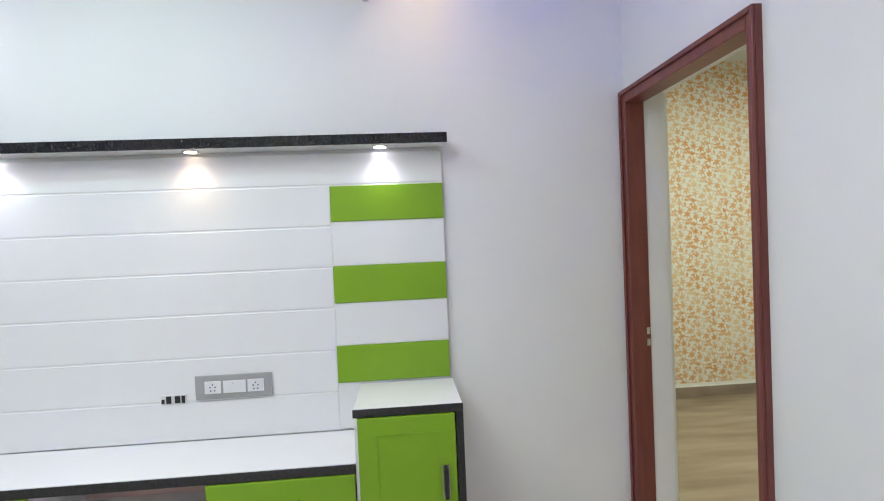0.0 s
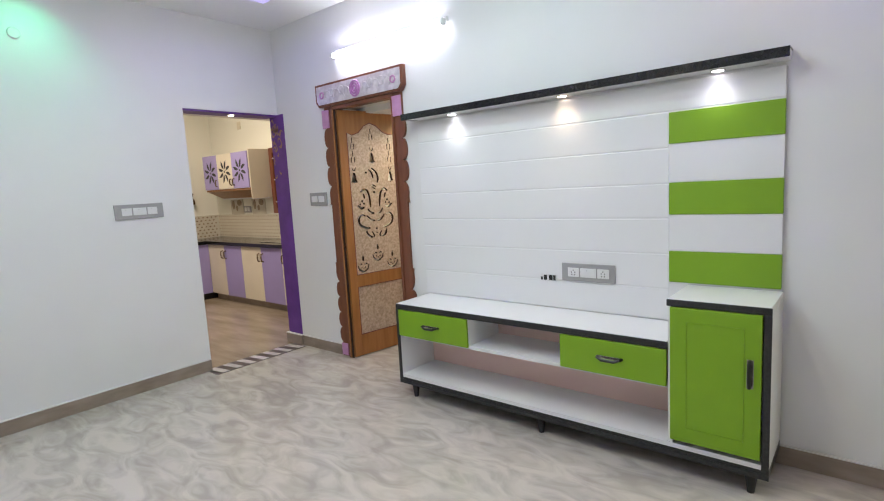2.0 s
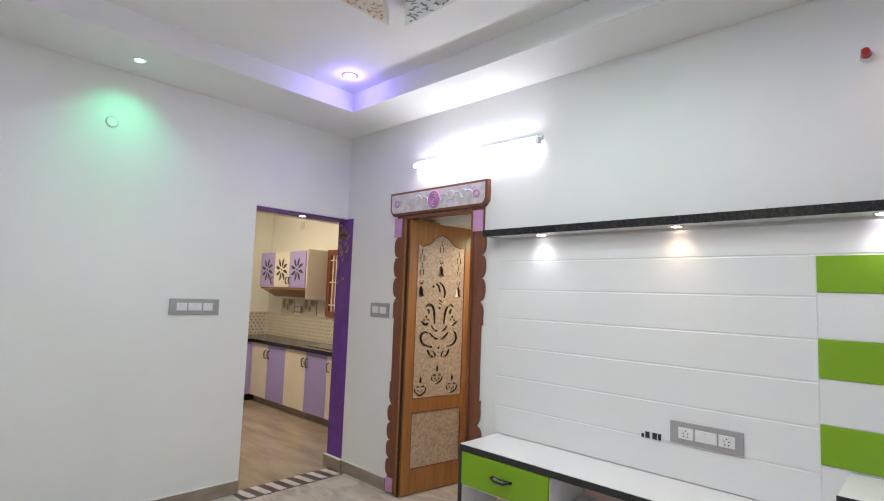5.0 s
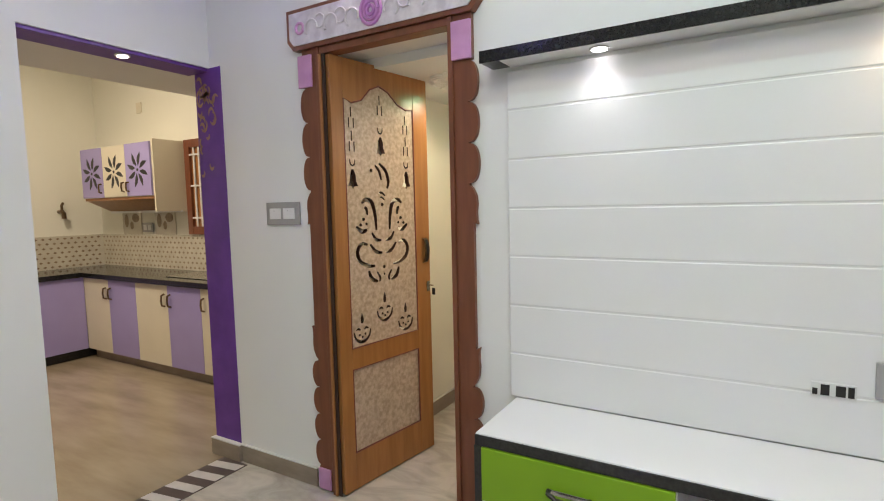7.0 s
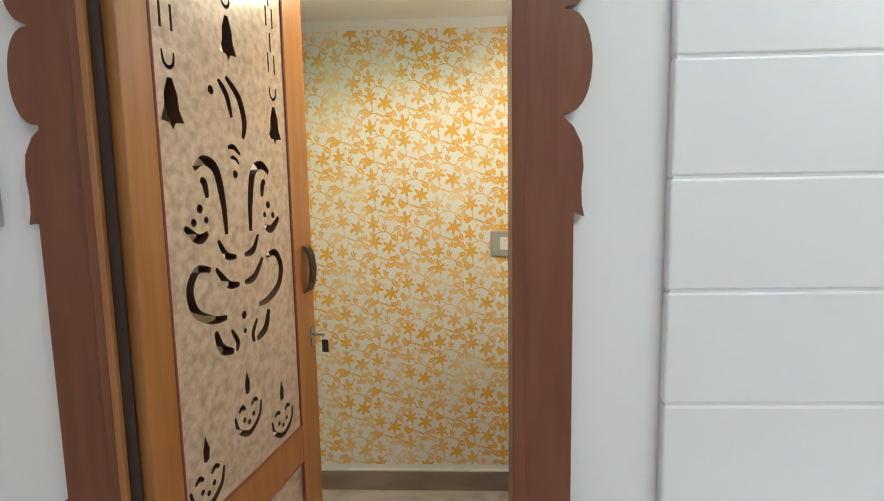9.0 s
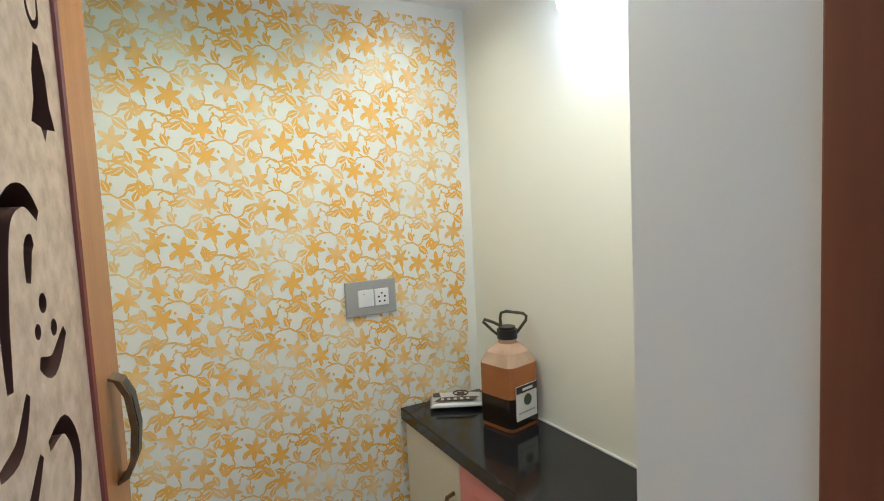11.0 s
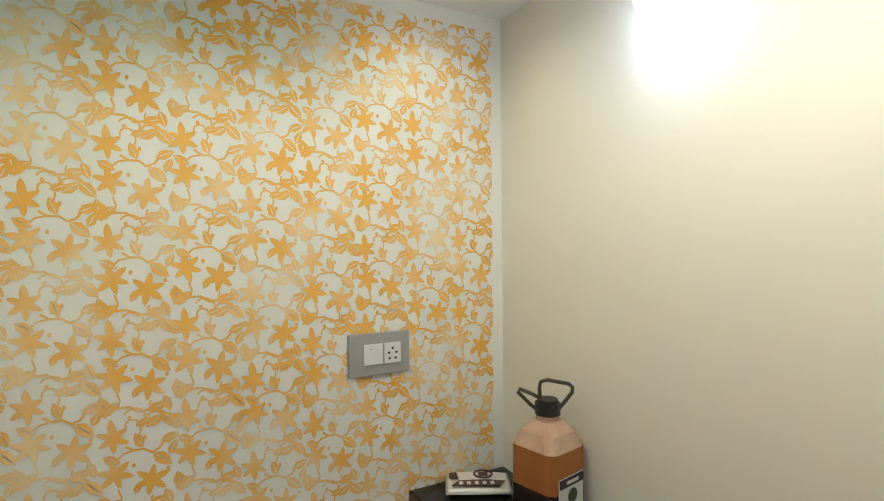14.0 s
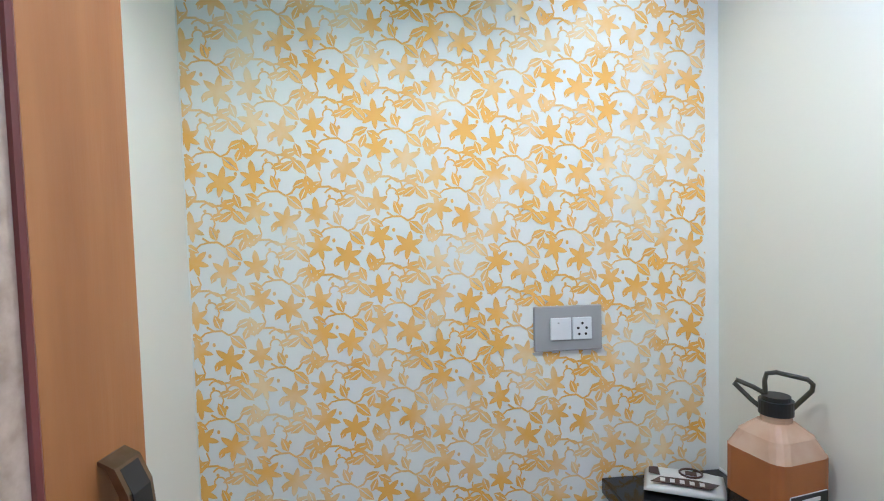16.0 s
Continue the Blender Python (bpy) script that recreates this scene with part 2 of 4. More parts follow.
# ---------------- the large structure ----------------
RX, SY, T, WX = 4.58, -3.45, 0.25, 0.0
structure("floor", box(-0.02, 5.2, SY - 0.3, 0.02, -0.1, 0.0), FLOOR, "grey beige polished marble tile floor")
structure("floor_prayer_room", box(0.6, 2.1, 0.02, 1.6, -0.1, 0.0), FLOOR, "grey beige polished marble tile floor")
structure("floor_kitchen", box(-3.6, -0.02, -2.6, 1.4, -0.1, 0.0), KFLOOR, "streaked tile floor of the kitchen, warm light put into its brown")
structure("floor_bedroom", box(5.2, 8.4, -2.0, 2.2, -0.1, 0.0), KFLOOR, "brown streaked tile floor of the bedroom")
bm = box(4.56, 5.2, 0.02, 2.2, -0.1, 0.0)
structure("floor_bedroom_strip", bm, KFLOOR, "brown streaked tile floor of the bedroom")

DX0, DX1, DH = 0.75, 1.434, 2.03
bm = box(0.085, DX0, 0, T, 0, 3.1)
box(DX1, 4.778, 0, T, 0, 3.1, bm=bm)
box(DX0, DX1, 0, T, DH, 3.1, bm=bm)
structure("wall_north", bm, PAINT, "white painted wall behind the television unit")
bm = box(-0.12, 0.085, -0.002, T, 0, 2.06)
structure("purple_pilaster", bm, PURPLE, "purple painted door side with faded gold scrolls")
bm = box(-0.12, 0.085, 0.0, T, 2.06, 3.1)
structure("wall_north_over_pilaster", bm, PAINT, "white painted wall above the purple door side")
bm = slab([(-0.17, SY - 0.2), (WX, SY - 0.2), (0.0, -0.822), (-0.17, -0.822)], 0, 3.1)
box(-0.17, 0.0, -0.822, 0.0, 2.06, 3.1, bm=bm)
structure("wall_west", bm, PAINT, "white painted wall with the kitchen opening")
structure("trim_kitchen_opening", box(-0.165, -0.012, -0.82, -0.003, 2.045, 2.0595), PURPLE, "purple painted underside of the opening")
bm = box(RX, RX + 0.198, SY - 0.2, -0.884, 0, 3.1)
box(RX, RX + 0.198, -0.884, 0.0, 2.03, 3.1, bm=bm)
structure("wall_east", bm, PAINT, "white painted wall with a bedroom door")
structure("wall_south", box(-0.17, RX + 0.23, SY - 0.2, SY, 0, 3.1), PAINT, "white painted wall")
LX0, LX1, LY0, LY1 = 0.55, 4.29, -3.03, -0.40
bm = bmesh.new()
box(-0.16, RX, SY, 0.0, CEIL, 3.1, bm=bm)
box(-0.16, LX0, SY, 0.0, SOFF, CEIL, bm=bm)
box(LX1, RX, SY, 0.0, SOFF, CEIL, bm=bm)
box(LX0, LX1, LY1, 0.0, SOFF, CEIL, bm=bm)
box(LX0, LX1, SY, LY0, SOFF, CEIL, bm=bm)
structure("ceiling", bm, CEILING, "white plaster tray ceiling with a lower border")

# prayer room shell
PX0, PX1, PY1, PZ = 0.685, 1.913, 1.342, 1.985
structure("wall_prayer_west", box(PX0 - 0.15, PX0, T, PY1 + 0.15, 0, 2.2), CREAM, "cream painted wall")
structure("wall_prayer_east", box(PX1, PX1 + 0.15, T, PY1 + 0.15, 0, 2.2), CREAM, "cream painted wall")
structure("wall_prayer_north", box(PX0, PX1, PY1, PY1 + 0.15, 0, 2.2), PAPER, "white wall stencilled with ochre flowers")
structure("ceiling_prayer_room", box(PX0, PX1, T, PY1, PZ, 2.2), CEILING, "white plaster ceiling")
# kitchen shell
structure("wall_kitchen_north", box(-3.55, -0.02, 1.14, 1.3, 0, 3.1), CREAM, "pale yellow kitchen wall")
structure("wall_kitchen_west", box(-3.6, -3.42, -2.6, 1.14, 0, 3.1), CREAM, "pale yellow kitchen wall")
structure("wall_kitchen_south", box(-3.6, -0.17, -2.75, -2.6, 0, 3.1), CREAM, "pale yellow kitchen wall")
structure("wall_kitchen_east", box(-0.12, 0.0, T, 1.14, 0, 3.1), CREAM, "pale yellow kitchen wall")
bm = box(-3.42, -1.25, -2.6, 1.14, 2.88, 3.1)
box(-1.25, -0.17, -2.6, 1.14, 2.2, 3.1, bm=bm)
structure("ceiling_kitchen", bm, CEILING, "kitchen ceiling with a lowered slab by the opening")
# bedroom shell
structure("wall_bedroom_north", box(4.63, 8.4, 1.92, 2.1, 0, 3.1), PAPER, "white wall stencilled with red and ochre flowers")
structure("wall_bedroom_east", box(8.25, 8.4, -2.0, 1.92, 0, 3.1), CREAM, "cream painted wall")
structure("wall_bedroom_south", box(4.81, 8.4, -2.15, -2.0, 0, 3.1), CREAM, "cream painted wall")
structure("wall_bedroom_west", box(4.63, 4.778, T, 1.92, 0, 3.1), CREAM, "cream painted wall")
structure("ceiling_bedroom", box(4.7785, 8.4, -2.0, 1.92, 2.88, 3.1), CEILING, "white bedroom ceiling")
structure("wall_bedroom_pier", box(RX + 0.066, 4.74, -0.048, -0.001, 0, 2.029), PAINT, "cream plastered door reveal")


def skirting(name, runs):
    for x0, x1, y0, y1 in runs:
        ob = structure("baseboard", box(x0, x1, y0, y1, 0, 0.088, 0.002), SKIRT, "brown grey skirting tile along the wall")
        tagged(part("grout_line", box(x0, x1, y0, y1, 0.0885, 0.094), GROUT, ob, "white grout line"), "")


skirting("baseboard", [(0.105, 0.64, -0.014, -0.001), (1.54, RX - 0.06, -0.014, -0.001), (-0.13, 0.1, -0.03, -0.003),
                       (PX0 + 0.001, PX0 + 0.013, T, PY1), (PX0 + 0.013, 1.6, PY1 - 0.013, PY1 - 0.001), (4.779, 8.2, 1.905, 1.919), (RX - 0.014, RX - 0.001, SY, -0.885)])
ob = structure("baseboard", slab([(WX - 0.005, SY), (WX + 0.018, SY), (0.014, -0.825), (0.001, -0.825)], 0, 0.088), SKIRT, "brown grey skirting tile along the wall")
part("grout_line", slab([(WX - 0.005, SY), (WX + 0.018, SY), (0.014, -0.825), (0.001, -0.825)], 0.0885, 0.094), GROUT, ob, "white grout line")
# striped threshold of the kitchen opening
sill = structure("threshold", box(-0.03, 0.16, -0.86, -0.03, 0.0005, 0.003), mat("brown_threshold", (0.10, 0.075, 0.07), None, 20, 0.3), "striped dark and white tile strip in the kitchen opening")
for k in range(7):
    y = -0.84 + k * 0.118
    part("stripe", slab([(-0.025, y), (-0.025, y + 0.055), (0.155, y + 0.085), (0.155, y + 0.03)], 0.0031, 0.005), mat("white_stripe", (0.62, 0.58, 0.57), None, 20, 0.3) if k == 0 else bpy.data.materials["white_stripe"], sill)


# ---------------- television unit ----------------
tv = thing("tv_unit", (2.7, -0.19, 0), "low white television cabinet with lime green drawers and black edges", "tv cabinet")
TY = -0.363
X0, XM, X1 = 1.675, 3.372, 3.767
part("worktop", box(X0, XM, TY, -0.0225, 0.595, 0.625, 0.003), LAMW, tv, "white laminate top")
part("front_edge", box(X0, XM, TY - 0.006, TY - 0.0005, 0.588, 0.622, 0.002), BLACK, tv, "black edge strip")
part("side_panel", box(X0, X0 + 0.022, TY + 0.001, -0.028, 0.11, 0.594), LAMW, tv)
part("side_edge", box(X0 - 0.003, X0 + 0.022, TY - 0.006, TY + 0.0005, 0.112, 0.5875, 0.002), BLACK, tv, "black edge strip")
part("bottom_board", box(X0 + 0.023, X1 - 0.026, TY + 0.001, -0.028, 0.128, 0.15), LAMW, tv)
part("bottom_edge", box(X0 - 0.003, X1 + 0.002, TY - 0.006, TY + 0.0005, 0.088, 0.1115, 0.002), BLACK, tv, "black edge strip")
part("plinth", box(X0, X1, TY + 0.001, -0.028, 0.088, 0.1275), BLACK, tv)
part("back_board", box(X0 + 0.023, XM, -0.045, -0.0285, 0.151, 0.594), LAMP_IN, tv, "pale pink back board")
part("middle_shelf", box(X0 + 0.023, XM - 0.003, TY + 0.004, -0.0455, 0.405, 0.424), LAMW, tv)
for x in (2.247, 2.85):
    part("divider", box(x - 0.008, x + 0.008, TY + 0.004, -0.0455, 0.4245, 0.594), LAMW, tv)
for x0, x1 in ((X0 + 0.024, 2.252), (2.846, XM - 0.004)):
    d = part("drawer", box(x0, x1, TY - 0.012, TY + 0.003, 0.415, 0.586, 0.003), GREENLAM, tv, "lime green drawer front")
    xc = (x0 + x1) / 2
    part("handle_plate", box(xc - 0.058, xc + 0.058, TY - 0.0145, TY - 0.0122, 0.496, 0.511, 0.001), CHROME, d, "bright steel back plate")
    part("handle", rod([(xc - 0.06, TY - 0.012, 0.505), (xc - 0.055, TY - 0.034, 0.507), (xc - 0.03, TY - 0.04, 0.496), (xc + 0.03, TY - 0.04, 0.496), (xc + 0.055, TY - 0.034, 0.507), (xc + 0.06, TY - 0.012, 0.505)], 0.007), DARK, d, "black bow handle")
part("cupboard_top", box(XM, X1, TY, -0.028, 0.792, 0.82, 0.003), LAMW, tv, "white laminate top")
part("cupboard_edge", box(XM - 0.004, X1 + 0.002, TY - 0.006, TY - 0.0005, 0.788, 0.818, 0.002), BLACK, tv, "black edge strip")
part("cupboard_side", box(XM, XM + 0.02, TY + 0.001, -0.028, 0.151, 0.791), LAMW, tv)
part("cupboard_side", box(X1 - 0.022, X1, TY + 0.001, -0.028, 0.1285, 0.791), LAMW, tv)
part("cupboard_edge", box(X1 - 0.026, X1 + 0.002, TY - 0.006, TY + 0.0005, 0.112, 0.7875, 0.002), BLACK, tv, "black edge strip")
part("cupboard_back", box(XM + 0.021, X1 - 0.023, -0.045, -0.0285, 0.151, 0.791), LAMW, tv)
d = part("door", box(XM + 0.012, X1 - 0.03, TY - 0.014, TY + 0.001, 0.172, 0.786, 0.003), GREENLAM, tv, "lime green panelled cupboard door")
bm = bmesh.new()
a0, a1, b0, b1 = XM + 0.075, X1 - 0.092, 0.235, 0.725
for q in ((a0, a1, b0, b0 + 0.006), (a0, a1, b1 - 0.006, b1), (a0, a0 + 0.006, b0 + 0.006, b1 - 0.006), (a1 - 0.006, a1, b0 + 0.006, b1 - 0.006)):
    box(q[0], q[1], TY - 0.017, TY - 0.0142, q[2], q[3], bm=bm)
part("moulding", bm, GREENLAM, d)
part("handle_plate", box(3.684, 3.71, TY - 0.0165, TY - 0.0142, 0.476, 0.599, 0.001), CHROME, d, "bright steel back plate")
part("handle", rod([(3.697, TY - 0.014, 0.592), (3.697, TY - 0.036, 0.588), (3.697, TY - 0.042, 0.565), (3.697, TY - 0.042, 0.51), (3.697, TY - 0.036, 0.487), (3.697, TY - 0.014, 0.483)], 0.008), DARK, d, "black bow handle")
for x in (1.775, 2.7, 3.70):
    for y in (TY + 0.035, -0.09):
        part("leg", disc(x, y, 0.044, 0.014, 0.088, 14, r2=0.026), DARK, tv, "short black tapered leg")

panel = thing("wall_panelling", (2.7, -0.012, 0.62), "white grooved wall panel with lime green inlays above the cabinet", "wall panel")
Z = [0.6235, 0.79, 0.967, 1.146, 1.318, 1.491, 1.664, 1.80]
for a, b in zip(Z, Z[1:]):
    part("panel_board", box(1.65, 3.2805 if b < 1.7 else 3.757, -0.022, -0.001, a + 0.0018, b - 0.0018, 0.004), LAMW, panel)
GB = [(0.828, 0.984), (1.166, 1.322), (1.51, 1.659)]
for a, b in GB:
    part("green_inlay", box(3.281, 3.757, -0.026, -0.001, a, b, 0.002), GREENLAM, panel, "lime green laminate inlay")
for a, b in ((0.823, 0.826), (0.9855, 1.1645), (1.3235, 1.5085), (1.6605, 1.6605)):
    if b - a > 0.02:
        part("panel_board", box(3.281, 3.757, -0.022, -0.001, a, b, 0.002), LAMW, panel)
part("groove_backing", box(1.654, 3.755, -0.0195, -0.0005, 0.63, 1.797), LAMW, panel)
shelf = thing("display_shelf", (2.68, -0.06, 1.83), "thin white shelf with a black granite-look edge and three spotlights", "shelf")
part("shelf_board", box(1.66, 3.772, -0.11, -0.001, 1.815, 1.853), LAMW, shelf)
part("shelf_edge", box(1.588, 3.776, -0.118, -0.1105, 1.815, 1.856, 0.002), GRANITE, shelf, "black speckled front edge")
part("shelf_cap", box(1.588, 3.776, -0.1105, -0.001, 1.8535, 1.8575), GRANITE, shelf)
part("shelf_end", box(1.588, 1.659, -0.11, -0.001, 1.818, 1.853), GRANITE, shelf)
for x, c in SHELF_LIGHTS:
    s = part("spotlight", disc(x, -0.06, 1.8125, 0.032, 0.004), CHROME, shelf, "small round recessed spotlight")
    part("lens", disc(x, -0.06, 1.8095, 0.024, 0.002), GLOW_A if c == WARM else GLOW_W, s, "lit lens")


def switchboard(name, at, w, h, modules, label, flip=None, sockets=()):
    """A grey plate on a wall: faces -y; flip turns it about z."""
    ob = thing(name, at, label, "switch plate")
    part("plate", box(-w / 2, w / 2, -0.011, 0, -h / 2, h / 2, 0.003), PLATE, ob, local=True)
    n = len(modules)
    for i, (x, mw) in enumerate(modules):
        m = part("module", box(x - mw / 2, x + mw / 2, -0.0155, -0.0112, -0.026, 0.026, 0.002), SWITCH, ob, "white switch module", local=True)
        if i in sockets:
            for dx, dz in ((0, 0.012), (-0.01, 0.001), (0.01, 0.001), (-0.008, -0.013), (0.008, -0.013)):
                b2 = bmesh.new()
                bmesh.ops.create_cone(b2, cap_ends=True, segments=10, radius1=0.0032, radius2=0.0032, depth=0.001, matrix=Matrix.Translation((x + dx, -0.0158, dz)) @ Matrix.Rotation(radians(90), 4, "X"))
                part("socket_hole", b2, DARK, m, local=True)
        else:
            part("indicator", box(x - 0.008, x - 0.004, -0.0161, -0.0156, 0.012, 0.016), PLATE, m, local=True)
    if flip:
        ob.rotation_euler = (0, 0, radians(flip))
    return ob


switchboard("switchboard", (2.853, -0.0225, 0.845), 0.31, 0.1, [(-0.083, 0.066), (0.004, 0.092), (0.09, 0.066)], "grey switch plate with white sockets above the cabinet", sockets=(0, 2))
switchboard("switchboard", (0.49, -0.001, 1.313), 0.22, 0.108, [(-0.045, 0.075), (0.045, 0.075)], "grey two-gang switch plate beside the carved door")
switchboard("switchboard", (0.001, -1.215, 1.306), 0.325, 0.105, [(-0.085, 0.066), (0.0, 0.088), (0.085, 0.066)], "wide grey switch plate on the white wall", flip=90)
switchboard("switchboard", (1.533, PY1 - 0.0015, 1.083), 0.163, 0.106, [(-0.019, 0.05), (0.032, 0.046)], "grey switch and socket plate on the flowered wall", sockets=(1,))
av = thing("cable_outlet", (2.609, -0.0225, 0.803), "small black and white cable outlet in the panel", "outlet")
part("plate", box(2.558, 2.66, -0.028, -0.0225, 0.784, 0.823, 0.002), SWITCH, av)
for x, w in ((2.567, 0.012), (2.59, 0.02), (2.625, 0.022), (2.648, 0.014)):
    part("port", box(x - w / 2, x + w / 2, -0.0305, -0.0285, 0.788, 0.818 if w > 0.013 else 0.806), DARK, av, "dark port")

# ---------------- tube light, camera mount, wall points ----------------
tl = thing("tube_light", (1.4, -0.02, 2.39), "lit white fluorescent tube on a slim wall batten", "tube light")
part("batten", box(0.85, 1.95, -0.03, -0.001, 2.395, 2.425, 0.004), SWITCH, tl)
bm = bmesh.new()
bmesh.ops.create_cone(bm, cap_ends=True, segments=14, radius1=0.014, radius2=0.014, depth=1.06, matrix=Matrix.Translation((1.4, -0.052, 2.385)) @ Matrix.Rotation(radians(90), 4, "Y"))
part("tube", bm, TUBE, tl, "glowing glass tube")
for x in (0.862, 1.938):
    part("end_cap", box(x - 0.014, x + 0.014, -0.068, -0.0305, 2.366, 2.406, 0.004), SWITCH, tl)
hook = thing("ceiling_hook", (1.42, -0.02, 2.47), "small white hook on the wall above the tube", "hook")
part("hook", rod([(1.42, -0.001, 2.47), (1.42, -0.03, 2.47), (1.42, -0.036, 2.482)], 0.008), SWITCH, hook)
rl = thing("wall_lamp_holder", (3.464, -0.001, 2.46), "red capped lamp holder on the white wall", "lamp holder")
bm = bmesh.new()
bmesh.ops.create_cone(bm, cap_ends=True, segments=20, radius1=0.024, radius2=0.018, depth=0.03, matrix=Matrix.Translation((3.464, -0.016, 2.46)) @ Matrix.Rotation(radians(90), 4, "X"))
part("base", bm, SWITCH, rl)
bm = bmesh.new()
bmesh.ops.create_cone(bm, cap_ends=True, segments=20, radius1=0.019, radius2=0.014, depth=0.04, matrix=Matrix.Translation((3.464, -0.056, 2.458)) @ Matrix.Rotation(radians(90), 4, "X"))
part("cap", bm, REDP, rl, "dark red plastic cap")
fp = thing("wall_point", (0.001, -1.79, 2.43), "small round white wall point cover", "cover plate")
bm = bmesh.new()
bmesh.ops.create_cone(bm, cap_ends=True, segments=20, radius1=0.035, radius2=0.03, depth=0.01, matrix=Matrix.Translation((0.006, -1.79, 2.43)) @ Matrix.Rotation(radians(90), 4, "Y"))
part("cover", bm, SWITCH, fp)


# ---------------- ceiling star ----------------
def swirls(name, inside, x0, x1, y0, y1, z, material, parent, seed, step=0.034, down=True):
    """Painted comma strokes over a flat panel, one joined sheet."""
    rnd = random.Random(seed)
    bm = bmesh.new()
    ny, nx = int((y1 - y0) / step) + 1, int((x1 - x0) / step) + 1
    for j in range(ny):
        for i in range(nx):
            cx, cy = x0 + (i + 0.5 * (j % 2)) * step + rnd.uniform(-0.006, 0.006), y0 + j * step + rnd.uniform(-0.006, 0.006)
            r, a, sweep = rnd.uniform(0.013, 0.018), rnd.uniform(0, 360), rnd.choice((-1, 1)) * rnd.uniform(110, 170)
            pts = arc((cx, cy), r, a, a + sweep, 6)
            if not all(inside(px, py) for px, py in pts):
                continue
            prev = None
            for k, (px, py) in enumerate(pts):
                w = 0.0052 * math.sin(math.pi * (0.12 + 0.88 * k / 6)) + 0.0006
                ux, uy = (px - cx) / r, (py - cy) / r
                pair = (bm.verts.new((px - ux * w, py - uy * w, z)), bm.verts.new((px + ux * w, py + uy * w, z)))
                if prev:
                    bm.faces.new((prev[0], prev[1], pair[1], pair[0]))
                prev = pair
    return tagged(part(name, bm, material, parent, "painted comma-shaped strokes"), "", "", "", "stuff")


def in_poly(poly):
    def test(x, y):
        hit = False
        for (ax, ay), (bx, by) in zip(poly, poly[1:] + poly[:1]):
            if (ay > y) != (by > y) and x < (bx - ax) * (y - ay) / (by - ay) + ax:
                hit = not hit
        return hit
    return test


def turn4(p, k):
    x, y = p
    for _ in range(k):
        x, y = -y, x
    return (CX + x, CY + y)


star = thing("ceiling_star", (CX, CY, CEIL), "plaster star of four swirl-painted panels round a painted disc", "ceiling ornament")
for k in range(4):
    inner = arc((0, 0), 0.44, -126, -54, 10)
    poly = [turn4(p, k) for p in [(-0.71, -0.77)] + inner + [(0.71, -0.77)]]
    # order: outer left corner, inner arc from left to right, outer right corner
    greenish = k % 2 == 0
    wing = part("wing", slab(poly[::-1], STAR, CEIL - 0.0005), STARBASE if greenish else STARBASE_O, star, "green swirl-painted plaster wing" if greenish else "orange swirl-painted plaster wing")
    xs, ys = [p[0] for p in poly], [p[1] for p in poly]
    swirls("swirl_paint", in_poly(poly), min(xs), max(xs), min(ys), max(ys), STAR - 0.0012, STARG if greenish else STARO, wing, 10 + k)
    # painted rim strokes on the upright outer edges
    fin = [turn4(p, k) for p in [(-0.018, -0.52), (-0.018, -0.84), (0.018, -0.84), (0.018, -0.52)]]
    part("batten", slab(fin, STAR - 0.035, STAR - 0.0015), CEILING, star, "white plaster batten across the wing")
    part("batten_end", slab([turn4(p, k) for p in [(-0.018, -0.775), (-0.018, -0.84), (0.018, -0.84), (0.018, -0.775)]], STAR - 0.001, CEIL - 0.001), CEILING, star)
hub = part("hub", disc(CX, CY, (STAR - 0.02 + CEIL) / 2, 0.235, CEIL - STAR + 0.019, 48), STARBASE, star, "round swirl-painted hub")
swirls("swirl_paint", lambda x, y: math.hypot(x - CX, y - CY) < 0.228, CX - 0.23, CX + 0.23, CY - 0.23, CY + 0.23, STAR - 0.0205, STARG, hub, 31, 0.034)
bm = bmesh.new()
for t in range(0, 360, 8):
    for zz in (STAR + 0.005, STAR + 0.045):
        a = radians(t + (5 if zz > STAR + 0.02 else 0))
        box(-0.006, 0.006, -0.236, -0.2354, zz, zz + 0.024, bm=bm)
        vs = list(bm.verts)[-8:]
        bmesh.ops.rotate(bm, verts=vs, cent=(0, 0, 0), matrix=Matrix.Rotation(a, 3, "Z"))
        bmesh.ops.translate(bm, verts=vs, vec=(CX, CY, 0))
tagged(part("rim_strokes", bm, STARG, hub), "", "", "", "stuff")
part("hub_boss", disc(CX, CY, STAR - 0.024, 0.03, 0.008, 20), CHROME, hub, "small round boss")


def downlight(x, y, z, core, rim, label, r=0.042):
    ob = thing("downlight", (x, y, z), label, "downlight")
    part("ring", disc(x, y, z - 0.003, r, 0.006, 28), rim, ob)
    part("lens", disc(x, y, z - 0.0075, r * 0.72, 0.003, 24), core, ob, "lit lens")
    return ob


for x, y, c in STAR_LIGHTS:
    downlight(x, y, STAR - 0.0015, GLOW_G if c == GREEN else GLOW_A, RIM_G if c == GREEN else RIM_A, "round green downlight in the star" if c == GREEN else "round warm downlight in the star", 0.042)
for x, y in CORNERS:
    downlight(x, y, CEIL, GLOW_BC, GLOW_B, "round downlight with a glowing blue rim", 0.055)
for x, y, c, w in SOFFIT_AND_FILL:
    downlight(x, y, SOFF, GLOW_G if c == GREEN else GLOW_A, SWITCH, "small round soffit downlight, green" if c == GREEN else "small round soffit downlight, amber, four of them added as fill", 0.036)
rose = thing("fan_point", (3.53, -1.71, CEIL), "round white ceiling fan point with a hook ring", "fan point")
part("cover", disc(3.53, -1.71, CEIL - 0.006, 0.105, 0.012, 40), CEILING, rose)
